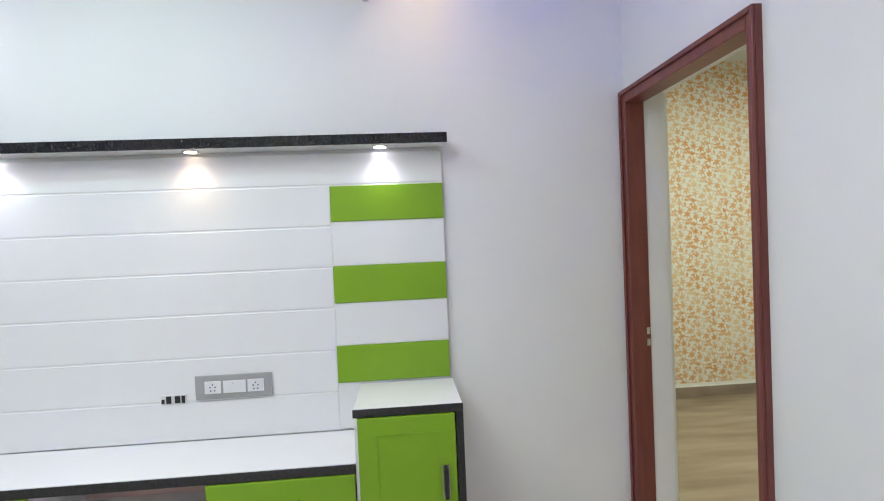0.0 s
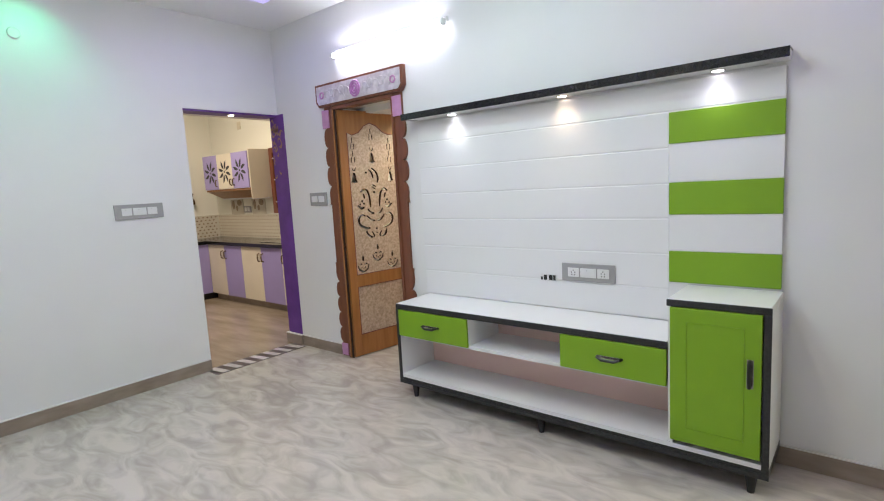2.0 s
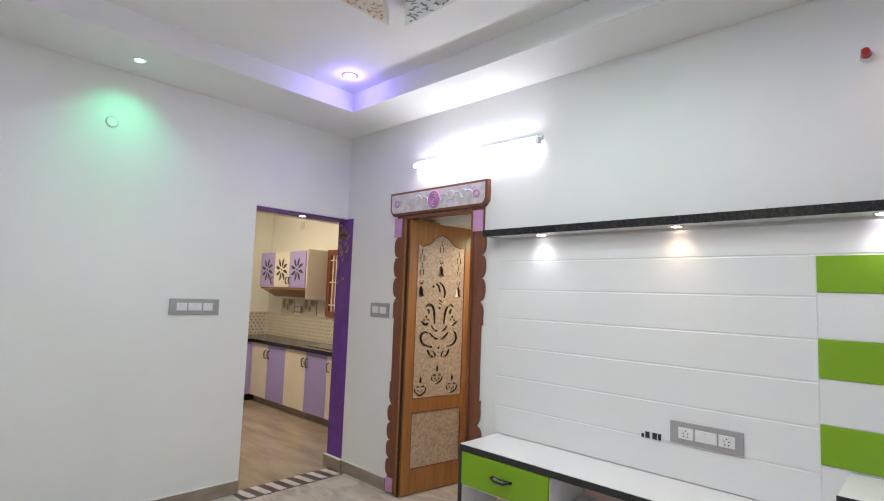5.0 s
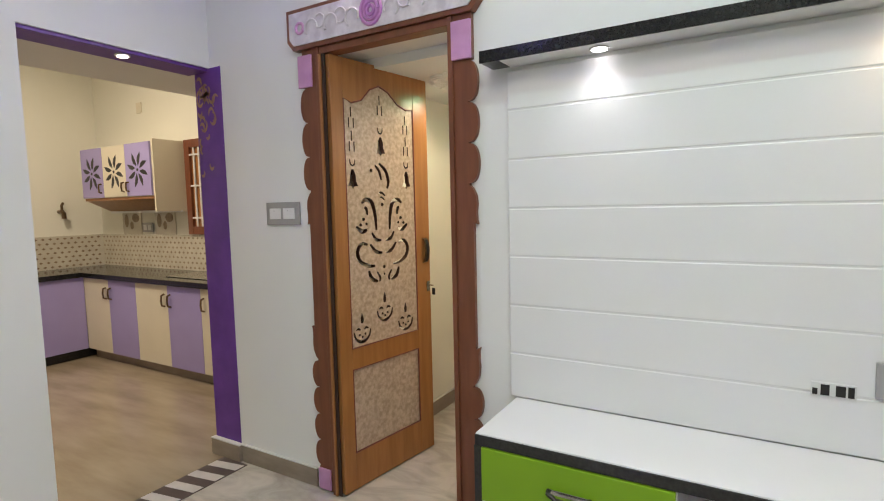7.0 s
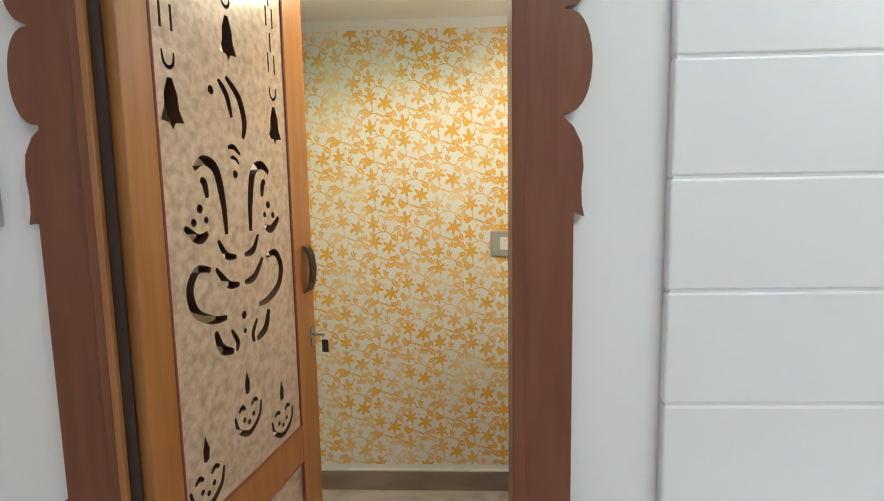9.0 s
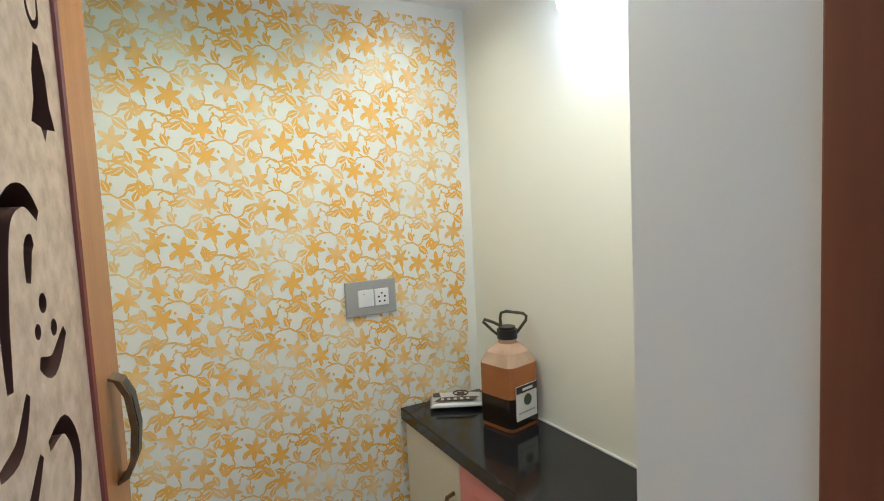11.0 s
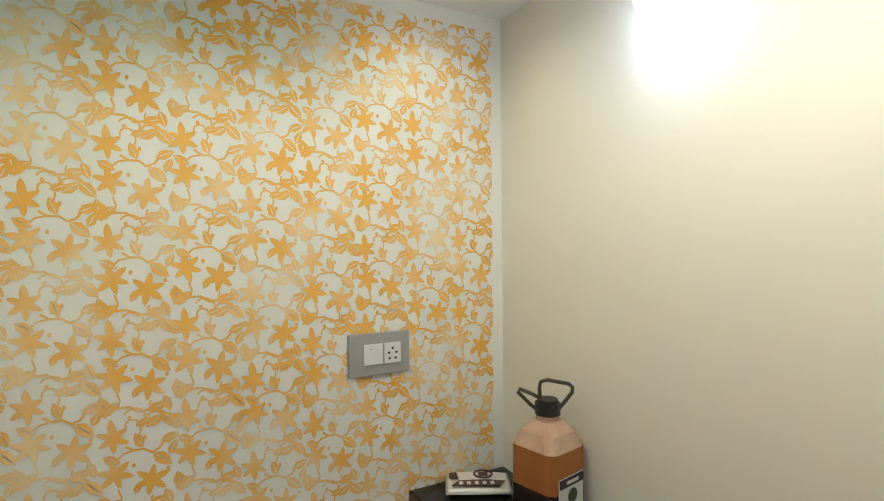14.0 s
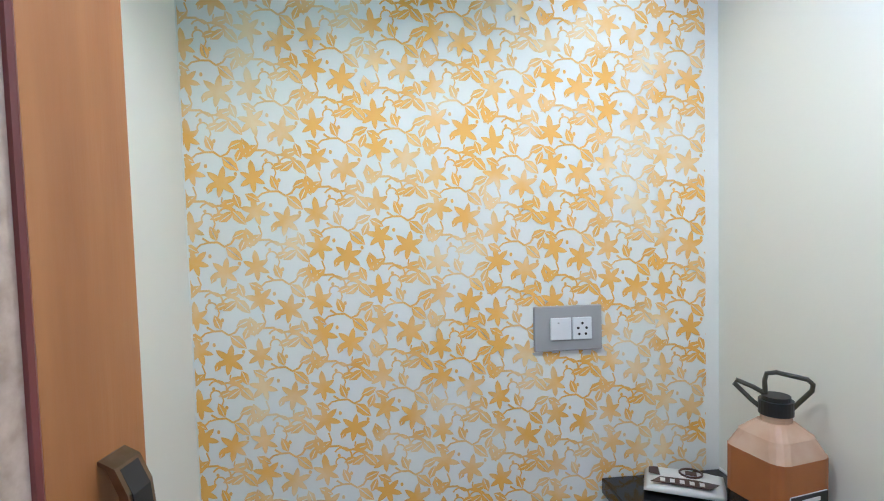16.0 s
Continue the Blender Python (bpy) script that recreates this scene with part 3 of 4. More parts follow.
bm = rod([(3.53 + 0.03 * math.cos(a), -1.71 + 0.03 * math.sin(a), CEIL - 0.016) for a in [radians(t) for t in range(0, 361, 20)]], 0.005)
part("ring", bm, DARK, rose, "dark steel ring")
part("hook_rod", rod([(3.48, -1.74, CEIL - 0.014), (3.58, -1.68, CEIL - 0.014)], 0.003), CHROME, rose)

# ---------------- carved prayer room door ----------------
def scalloped(xin, xout, side):
    """Outline (x, z) of a door board whose outer edge is scalloped; side -1 left, 1 right."""
    pts = []

    def lobes(z0, z1, n):
        out = []
        step = (z1 - z0) / n
        for i in range(n):
            c = z0 + (i + 0.5) * step
            for t in range(0, 181, 12):
                a = radians(t - 90)
                out.append((xout + side * (-0.019 + 0.040 * math.cos(a) ** 0.8 if 0 < t < 180 else -0.019), c + step * 0.49 * math.sin(a)))
        return out

    def tip(z_point, z_in):
        """A leaf-shaped half lobe that ends in a point."""
        d = z_in - z_point
        return [(xout + side * o, z_point + d * f) for o, f in ((0.012, 0.0), (0.008, 0.12), (0.007, 0.3), (0.010, 0.5), (0.007, 0.72), (-0.006, 0.9), (-0.019, 0.98))]

    pts.append((xin, 0.005))
    pts.append((xout, 0.005))
    pts.append((xout, 0.118))
    pts += lobes(0.12, 0.63, 4)
    pts += tip(0.79, 0.632)[::-1] + [(xout - side * 0.004, 0.782), (xout - side * 0.004, 1.27)] + tip(1.262, 1.412)
    pts += lobes(1.414, 1.866, 3)
    pts += [(xout, 1.868), (xout, 2.03), (xin, 2.03)]
    return pts if side > 0 else pts[::-1]


dframe = thing("door_frame", (1.1, -0.02, 0), "brown scalloped wooden door frame with lilac corner blocks", "door frame")
part("frame_board", upright(scalloped(0.755, 0.668, -1), -0.019, -0.0012), WOODF, dframe, "brown board with a scalloped edge")
part("frame_board", upright(scalloped(1.4345, 1.512, 1), -0.019, -0.0012), WOODF, dframe, "brown board with a scalloped edge")
part("jamb", box(0.7555, 0.772, -0.03, 0.04, 0, 2.03, 0.002), WOODF, dframe)
part("jamb_edge", box(0.7725, 0.784, -0.033, 0.04, 0, 2.0, 0.002), WOOD, dframe, "lighter wooden edge strip")
part("jamb", box(1.415, 1.434, -0.029, 0.054, 0, 2.03, 0.002), WOODF, dframe)
# dark strip over the leaf's end, its colour stands for shade in the gap
part("hinge_gap_shade", box(0.7845, 0.803, -0.024, -0.0185, 0, 1.999), mat("gap_shade_dark", (0.035, 0.014, 0.009), None, 12, 0.5), dframe, "dark strip for the shade in the hinge gap")
part("head_rail", box(0.7725, 1.4145, -0.024, 0.04, 2.0005, 2.0295, 0.002), WOODF, dframe)
for x0, x1, z0, z1 in ((0.648, 0.728, 1.868, 2.008), (1.43, 1.512, 1.868, 2.008), (0.668, 0.74, 0.012, 0.112), (1.44, 1.512, 0.012, 0.112)):
    part("corner_block", box(x0, x1, -0.030, -0.0192, z0, z1, 0.003), PINK, dframe, "lilac painted corner block")
lint = thing("carved_lintel", (1.075, -0.03, 2.03), "carved whitewashed lintel board with a purple rosette and brown rim", "lintel")
out = [(0.602, 2.205), (0.602, 2.07), (0.635, 2.031), (1.52, 2.031), (1.553, 2.07), (1.553, 2.205)]
part("board", upright(out[::-1], -0.038, -0.0012), WOODF, lint)
inn = [(0.622, 2.188), (0.622, 2.078), (0.645, 2.049), (1.51, 2.049), (1.533, 2.078), (1.533, 2.188)]
part("carved_field", upright(inn[::-1], -0.044, -0.0385), CARVE, lint, "whitewashed carved field")
for sgn in (-1, 1):
    for q, (cx, r, a0, a1) in enumerate([(0.10, 0.035, 200, -60), (0.16, 0.03, 30, 300), (0.215, 0.036, 200, -40), (0.275, 0.028, 40, 320), (0.325, 0.035, 190, -40)]):
        pts = [(1.078 + sgn * (cx + r * math.cos(radians(a0 + (a1 - a0) * i / 14))), -0.046, 2.118 + (0.012 if q % 2 else -0.008) + r * math.sin(radians(a0 + (a1 - a0) * i / 14))) for i in range(15)]
        part("scroll", rod(pts, 0.0045, 6), CARVE, lint, "raised carved scroll")
    bm = rod([(1.078 + sgn * (0.39 + 0.022 * math.cos(a)), -0.046, 2.118 + 0.022 * math.sin(a)) for a in [radians(t) for t in range(0, 361, 30)]], 0.007, 6)
    part("side_rosette", bm, PINK, lint, "small lilac rosette")
for r in (0.05, 0.033, 0.016):
    bm = rod([(1.078 + r * math.cos(a), -0.047, 2.118 + r * 1.1 * math.sin(a)) for a in [radians(t) for t in range(0, 361, 18)]], 0.008, 6)
    part("centre_rosette", bm, mat("purple_rosette", (0.50, 0.22, 0.50), None, 20, 0.45) if r == 0.05 else bpy.data.materials["purple_rosette"], lint, "purple ring rosette")

# the leaf stands open into the prayer room; local x runs from hinge to lock, z up
ANG = 81.4
leaf = thing("carved_door", (0.824, 0.004, 0.008), "open varnished wooden door with a beige fretwork panel", "door")
leaf.rotation_euler = (0, 0, radians(ANG))
LW, LH, LT = 0.618, 1.99, 0.034


def lbox(u0, u1, z0, z1, d0, d1, bevel=0.0):
    return box(u0, u1, d0, d1, z0, z1, bevel)


part("stile", lbox(-0.02, 0.05, 0, LH, 0, LT, 0.002), WOOD, leaf, local=True)
part("stile", lbox(0.512, LW, 0, LH, 0, LT, 0.002), WOOD, leaf, local=True)
part("rail", lbox(0.0505, 0.5115, 0, 0.175, 0.001, LT - 0.001), WOOD, leaf, local=True)
part("rail", lbox(0.0505, 0.5115, 0.575, 0.672, 0.001, LT - 0.001), WOOD, leaf, local=True)
top_curve = [(0.05, 1.815), (0.10, 1.80), (0.16, 1.82), (0.215, 1.875), (0.275, 1.90), (0.335, 1.88), (0.40, 1.83), (0.46, 1.81), (0.512, 1.815)]
part("top_rail", upright(([(0.0505, LH), (0.0505, 1.815)] + top_curve[1:-1] + [(0.5115, 1.815), (0.5115, LH)])[::-1][::-1], 0.001, LT - 0.001), WOOD, leaf, local=True)
part("lower_panel", lbox(0.051, 0.511, 0.176, 0.574, 0.008, LT - 0.008), PLY, leaf, "mottled beige lower panel", local=True)


def stroke(points, w):
    """A tapered brush stroke as a closed outline."""
    pts = [Vector(p) for p in points]
    fine = []
    for i in range(len(pts) - 1):
        p0, p1, p2, p3 = pts[max(i - 1, 0)], pts[i], pts[i + 1], pts[min(i + 2, len(pts) - 1)]
        for k in range(5):
            t = k / 5
            fine.append(0.5 * ((2 * p1) + (p2 - p0) * t + (2 * p0 - 5 * p1 + 4 * p2 - p3) * t * t + (3 * p1 - p0 - 3 * p2 + p3) * t ** 3))
    fine.append(pts[-1])
    left, right = [], []
    for i, p in enumerate(fine):
        d = (fine[min(i + 1, len(fine) - 1)] - fine[max(i - 1, 0)]).normalized()
        nrm = Vector((-d.y, d.x))
        h = 1.25 * w * (0.25 + 0.75 * math.sin(math.pi * (0.1 + 0.8 * i / (len(fine) - 1)))) / 2
        left.append(p + nrm * h)
        right.append(p - nrm * h)
    return [tuple(p) for p in left + right[::-1]]


def dot(x, y, r):
    return arc((x, y), r, 0, 330, 11)


holes = []
M = 0.277
for u, top, zb in ((0.095, 1.79, 1.455), (0.277, 1.865, 1.614), (0.452, 1.79, 1.458)):
    z, flip = top - 0.01, False
    while z - 0.05 > zb + 0.095:
        for du in ((-0.014, 0.014) if flip else (0.0,)):
            holes.append([(u + du - 0.003, z), (u + du + 0.003, z), (u + du + 0.003, z - 0.045), (u + du - 0.003, z - 0.045)])
        z -= 0.04 if not flip else 0.05
        z -= 0.008
        flip = not flip
    holes.append(stroke([(u - 0.015, zb + 0.09), (u - 0.012, zb + 0.07), (u, zb + 0.062), (u + 0.012, zb + 0.07), (u + 0.015, zb + 0.09)], 0.006))
    holes.append([(u - 0.006, zb + 0.045), (u + 0.006, zb + 0.045), (u + 0.017, zb + 0.018), (u + 0.019, zb - 0.008), (u + 0.030, zb - 0.03), (u + 0.008, zb - 0.032), (u, zb - 0.044), (u - 0.008, zb - 0.032), (u - 0.030, zb - 0.03), (u - 0.019, zb - 0.008), (u - 0.017, zb + 0.018)])
holes += [dot(0.21, 1.50, 0.009), stroke([(0.235, 1.525), (0.262, 1.497), (0.275, 1.455)], 0.013), stroke([(0.262, 1.535), (0.305, 1.50), (0.322, 1.45), (0.312, 1.415)], 0.016),
          stroke([(0.255, 1.392), (0.275, 1.395), (0.298, 1.38)], 0.009), stroke([(0.262, 1.372), (0.277, 1.372), (0.293, 1.36)], 0.007), dot(0.276, 1.338, 0.009)]
for sgn in (-1, 1):
    def m(*ps):
        return [(M + sgn * a, b) for a, b in ps]
    holes += [stroke(m((0.135, 1.345), (0.105, 1.362), (0.068, 1.345), (0.05, 1.28), (0.045, 1.215)), 0.018), stroke(m((0.118, 1.325), (0.106, 1.318), (0.1, 1.29)), 0.014),
              dot(M + sgn * 0.125, 1.27, 0.009), dot(M + sgn * 0.145, 1.245, 0.008), dot(M + sgn * 0.108, 1.248, 0.007), stroke(m((0.105, 1.222), (0.135, 1.213), (0.172, 1.238)), 0.016),
              stroke(m((0.015, 1.165), (0.05, 1.172), (0.075, 1.205)), 0.013),
              stroke(m((0.105, 1.15), (0.145, 1.155), (0.17, 1.12), (0.155, 1.075), (0.105, 1.05), (0.062, 1.045)), 0.017),
              stroke(m((0.01, 1.105), (0.05, 1.112), (0.088, 1.15)), 0.014),
              stroke(m((0.102, 1.025), (0.085, 0.985), (0.045, 0.968)), 0.017), stroke(m((0.05, 1.015), (0.03, 0.985), (0.035, 0.965)), 0.011)]
holes += [dot(M, 1.035, 0.009), dot(M, 1.0, 0.006)]
for u, z in ((0.12, 0.735), (0.272, 0.812), (0.418, 0.737)):
    holes += [[(u, z + 0.10), (u + 0.011, z + 0.07), (u + 0.008, z + 0.05), (u, z + 0.045), (u - 0.008, z + 0.05), (u - 0.009, z + 0.07)],
              stroke([(u - 0.052, z + 0.012), (u - 0.04, z - 0.022), (u, z - 0.042), (u + 0.04, z - 0.022), (u + 0.052, z + 0.012)], 0.011),
              dot(u - 0.018, z - 0.006, 0.006), dot(u + 0.018, z - 0.006, 0.006), dot(u, z - 0.018, 0.006), stroke([(u - 0.038, z + 0.018), (u - 0.024, z + 0.024), (u - 0.012, z + 0.016)], 0.009), stroke([(u + 0.038, z + 0.018), (u + 0.024, z + 0.024), (u + 0.012, z + 0.016)], 0.009)]
cu = bpy.data.curves.new("fretwork", "CURVE")
cu.dimensions, cu.fill_mode, cu.extrude = "2D", "BOTH", 0.0135
for loop in [[(0.051, 0.673)] + [(0.511, 0.673)] + [(0.511, 1.814)] + [(a, b - 0.001) for a, b in top_curve[1:-1][::-1]] + [(0.051, 1.814)]] + holes:
    sp = cu.splines.new("POLY")
    sp.points.add(len(loop) - 1)
    for pt, (a, b) in zip(sp.points, loop):
        pt.co = (a, b, 0, 1)
    sp.use_cyclic_u = True
tmp = bpy.data.objects.new("fretwork", cu)
scene.collection.objects.link(tmp)
me = bpy.data.meshes.new_from_object(tmp.evaluated_get(bpy.context.evaluated_depsgraph_get()))
bpy.data.objects.remove(tmp)
me.transform(Matrix.Translation((0, 0.017, 0)) @ Matrix.Rotation(radians(90), 4, "X"))
me.materials.clear()
me.materials.append(PLY)
me.materials.append(mat("dark_stained_cut", (0.06, 0.022, 0.014), None, 20, 0.5))
for f in me.polygons:
    f.material_index = 0 if abs(f.normal.y) > 0.7 else 1
fret = new("fretwork_panel", me)
fret.parent = leaf
fret["label"] = "beige panel cut with bells, curls and oil lamps"
# bead round the panels, bow handle, lock with key
bm = rod([(0.052, 0.002, 0.674), (0.052, 0.002, 1.813)] + [(a, 0.002, b - 0.002) for a, b in top_curve[1:-1]] + [(0.51, 0.002, 1.813), (0.51, 0.002, 0.674), (0.052, 0.002, 0.674)], 0.004, 6)
part("bead", bm, MAROON, leaf, "dark bead round the panel", local=True)
bm = rod([(0.052, 0.002, 0.176), (0.052, 0.002, 0.573), (0.51, 0.002, 0.573), (0.51, 0.002, 0.176), (0.052, 0.002, 0.176)], 0.004, 6)
part("bead", bm, MAROON, leaf, "dark bead round the panel", local=True)
BOW = ((-0.001, 1.156), (-0.013, 1.150), (-0.022, 1.130), (-0.026, 1.092), (-0.022, 1.054), (-0.013, 1.032), (-0.001, 1.026))


def strap(u0, u1, lift, thick, zs=1.0):
    """A flat bar bent along the bow."""
    hb, prev = bmesh.new(), None
    for du, dz in BOW:
        cur = [hb.verts.new((u, du - lift + o, 1.092 + (dz - 1.092) * zs)) for u, o in ((u0, 0), (u1, 0), (u1, thick), (u0, thick))]
        if prev:
            for k in range(4):
                hb.faces.new((prev[k], prev[(k + 1) % 4], cur[(k + 1) % 4], cur[k]))
        else:
            hb.faces.new(cur[::-1])
        prev = cur
    hb.faces.new(prev)
    bmesh.ops.recalc_face_normals(hb, faces=hb.faces)
    return hb


hd = part("handle", strap(0.560, 0.590, 0.0, 0.007), BRONZE, leaf, "brown metal strap handle", local=True)
part("handle_inlay", strap(0.5645, 0.5855, 0.0012, 0.001, 0.96), DARK, hd, "dark inlaid face", local=True)
lk = part("lock", lbox(0.585, 0.612, 0.87, 0.925, -0.004, -0.0005, 0.001), CHROME, leaf, "steel lock plate", local=True)
part("key", rod([(0.60, -0.004, 0.902), (0.60, -0.035, 0.902)], 0.0035, 8), CHROME, lk, local=True)
part("key_head", box(0.597, 0.603, -0.046, -0.027, 0.852, 0.888, 0.002), DARK, lk, "black key head", local=True)
part("latch_edge", box(LW + 0.0005, LW + 0.003, 0.006, 0.028, 0.86, 0.96), CHROME, leaf, local=True)

# ---------------- bedroom door frame ----------------
bd = thing("bedroom_door_frame", (RX, -0.46, 0), "maroon brown wooden door frame at the wall corner", "door frame")
for y0, y1 in ((-0.055, -0.004), (-0.883, -0.843)):
    j_ = part("jamb", box(RX - 0.02, RX + 0.065, y0, y1, 0, 2.03, 0.003), MAROON, bd)
    e = y1 if y1 > -0.1 else y0
    part("moulding", box(RX - 0.029, RX - 0.0205, min(e, e - 0.018 if y1 > -0.1 else e + 0.014), max(e, e - 0.018 if y1 > -0.1 else e + 0.014), 0, 2.03, 0.003), MAROON, j_, "raised outer moulding")
head = part("head_rail", box(RX - 0.02, RX + 0.065, -0.8425, -0.0555, 1.975, 2.03, 0.003), MAROON, bd)
part("moulding", box(RX - 0.029, RX - 0.0205, -0.868, -0.023, 2.012, 2.03, 0.003), MAROON, head, "raised outer moulding")
for z in (0.915, 0.965):
    part("strike_plate", box(RX + 0.045, RX + 0.06, -0.0575, -0.0553, z, z + 0.03), CHROME, bd, "steel strike plate")

# ---------------- prayer room fittings ----------------
cab = thing("side_cabinet", (1.77, 0.95, 0), "low cabinet with cream and salmon pink doors along the wall", "cabinet")
part("carcass", box(1.64, PX1 - 0.001, 0.27, PY1 - 0.014, 0.0, 0.677), KCREAM, cab)
for y0, y1, m_ in ((1.0, PY1 - 0.015, KCREAM), (0.602, 0.996, PEACH), (0.28, 0.598, KCREAM)):
    d = part("door", box(1.622, 1.6395, y0, y1, 0.06, 0.675, 0.002), m_, cab, "salmon pink door" if m_ == PEACH else "cream door")
    if m_ == PEACH:
        bm = bmesh.new()
        for q in ((y0 + 0.06, y1 - 0.06, 0.12, 0.126), (y0 + 0.06, y1 - 0.06, 0.61, 0.616), (y0 + 0.06, y0 + 0.066, 0.127, 0.609), (y1 - 0.066, y1 - 0.06, 0.127, 0.609)):
            box(1.619, 1.6215, q[0], q[1], q[2], q[3], bm=bm)
        part("moulding", bm, PEACH, d)
    yh = y0 + 0.03 if y0 == 1.0 else y1 - 0.03
    part("handle", rod([(1.622, yh, 0.575), (1.60, yh, 0.57), (1.592, yh, 0.545), (1.592, yh, 0.51), (1.60, yh, 0.485), (1.622, yh, 0.48)], 0.006), BRONZE, d, "bronze bow handle")
top = structure("worktop_granite", box(1.612, PX1 - 0.0005, 0.262, PY1 - 0.0005, 0.678, 0.716, 0.004), GRANITE, "black granite slab over the low cabinet")
part("grout_line", box(PX1 - 0.006, PX1 - 0.0006, 0.262, PY1 - 0.006, 0.7165, 0.721), GROUT, top, "white grout line")

can = thing("oil_can", (1.828, 1.045, 0.717), "square plastic oil can with dark dregs, black cap and wire handle", "oil can")
CA = 12


def canbox(w, d, z0, z1, w2=None, d2=None, bev=0.018):
    bm = bmesh.new()
    v = [bm.verts.new((sx * a / 2, sy * b / 2, z)) for z, a, b in ((z0, w, d), (z1, w2 or w, d2 or d)) for sx, sy in ((-1, -1), (1, -1), (1, 1), (-1, 1))]
    fs = [(3, 2, 1, 0), (4, 5, 6, 7)] + [(i, (i + 1) % 4, 4 + (i + 1) % 4, 4 + i) for i in range(4)]
    for f in fs:
        bm.faces.new([v[i] for i in f])
    up = [e for e in bm.edges if abs(e.verts[0].co.z - e.verts[1].co.z) > 1e-4]
    bmesh.ops.bevel(bm, geom=up, offset=bev, segments=3, affect="EDGES", profile=0.5)
    return bm


can.rotation_euler = (0, 0, radians(CA))
part("dark_oil", canbox(0.124, 0.124, 0.012, 0.094), OILD, can, "dark settled oil", local=True)
part("foot", canbox(0.118, 0.118, 0.0, 0.0115), OIL, can, local=True)
part("body", canbox(0.126, 0.126, 0.0945, 0.182, bev=0.022), OIL, can, "amber oil body", local=True)
sh = part("shoulder", canbox(0.126, 0.126, 0.1822, 0.214, 0.098, 0.098, bev=0.022), CLEARP, can, "cloudy plastic shoulder", local=True)
part("upper_shoulder", canbox(0.098, 0.098, 0.2142, 0.236, 0.056, 0.056, bev=0.016), CLEARP, sh, local=True)
part("neck", disc(0, 0, 0.242, 0.026, 0.016, 20), CLEARP, can, local=True)
cp = part("cap", disc(0, 0, 0.262, 0.029, 0.026, 24), DARK, can, "black screw cap", local=True)
part("cap_top", disc(0, 0, 0.279, 0.024, 0.008, 24), DARK, cp, local=True)
WIRE = mat("olive_handle", (0.045, 0.04, 0.025), None, 20, 0.4)
for loop in ([(0.026, 0.0, 0.256), (0.066, -0.004, 0.300), (0.068, -0.004, 0.312), (0.058, -0.004, 0.320), (0.0, 0.0, 0.326), (-0.018, 0.0, 0.322), (-0.022, 0.0, 0.308), (-0.02, 0.0, 0.275)],
             [(-0.026, 0.0, 0.254), (-0.048, -0.004, 0.270), (-0.082, -0.006, 0.298), (-0.078, -0.006, 0.305), (-0.045, -0.004, 0.295), (-0.022, 0.0, 0.284)]):
    bm = rod([(0.82 * a, b, c) for a, b, c in loop], 0.0044)
    bmesh.ops.rotate(bm, verts=bm.verts, cent=(0, 0, 0), matrix=Matrix.Rotation(radians(-50), 3, "Z"))
    part("carry_handle", bm, WIRE, can, "olive carrying handle", local=True)
lb = part("label_sheet", box(-0.044, 0.042, -0.0655, -0.0632, 0.032, 0.128), BAG, can, "white paper label with a black band", local=True)
part("label_band", box(-0.044, 0.042, -0.0668, -0.0657, 0.108, 0.128), DARK, lb, local=True)
part("label_writing", box(-0.02, 0.022, -0.068, -0.067, 0.114, 0.121), BAG, lb, local=True)
bm = bmesh.new()
bmesh.ops.create_cone(bm, cap_ends=True, segments=20, radius1=0.016, radius2=0.016, depth=0.001, matrix=Matrix.Translation((0.002, -0.0664, 0.085)) @ Matrix.Rotation(radians(90), 4, "X"))
part("label_picture", bm, GREENOV, lb, local=True)
part("label_stripe", box(-0.036, 0.032, -0.0665, -0.0657, 0.05, 0.054), PLATE, lb, local=True)

pk = thing("plastic_pouch", (1.775, 1.262, 0.7165), "flat white plastic pouch with brown printing", "pouch")
pk.rotation_euler = (0, 0, radians(-28))
bm = bmesh.new()
NX, NY = 14, 10
grid = {}
rnd = random.Random(5)
for s_ in (0, 1):
    for i in range(NX + 1):
        for j in range(NY + 1):
            u, v = i / NX, j / NY
            puff = (math.sin(math.pi * u) * math.sin(math.pi * v)) ** 0.4
            grid[s_, i, j] = bm.verts.new((0.17 * (u - 0.5), 0.12 * (v - 0.5), 0.002 + (0.012 + (0.012 * puff + rnd.uniform(-0.0015, 0.0015)) * s_ - 0.009 * puff * (1 - s_)) if 0 < i < NX and 0 < j < NY else 0.012))
    for i in range(NX):
        for j in range(NY):
            q = [grid[s_, i, j], grid[s_, i + 1, j], grid[s_, i + 1, j + 1], grid[s_, i, j + 1]]
            bm.faces.new(q if s_ else q[::-1])
bmesh.ops.remove_doubles(bm, verts=bm.verts, dist=0.0004)
part("pouch", bm, BAG, pk, local=True, smooth=True)
for name, poly, z in (("printed_band", [(-0.07, -0.045), (0.05, -0.048), (0.07, -0.02), (0.02, -0.012), (-0.05, -0.016)], 0.0275), ("printed_corner", [(-0.075, 0.0), (-0.05, -0.005), (-0.055, 0.035), (-0.075, 0.03)], 0.026)):
    part(name, slab(poly, z, z + 0.0012), BROWNINK, pk, "brown printed area", local=True)
part("printed_badge", rod([(0.015 + 0.024 * math.cos(a), 0.02 + 0.022 * math.sin(a), 0.0285) for a in [radians(t) for t in range(0, 361, 24)]], 0.0025, 6), BROWNINK, pk, "round brown badge", local=True)
part("printed_badge", slab([(0.003, 0.01), (0.027, 0.01), (0.027, 0.03), (0.003, 0.03)], 0.0272, 0.0285), BROWNINK, pk, local=True)
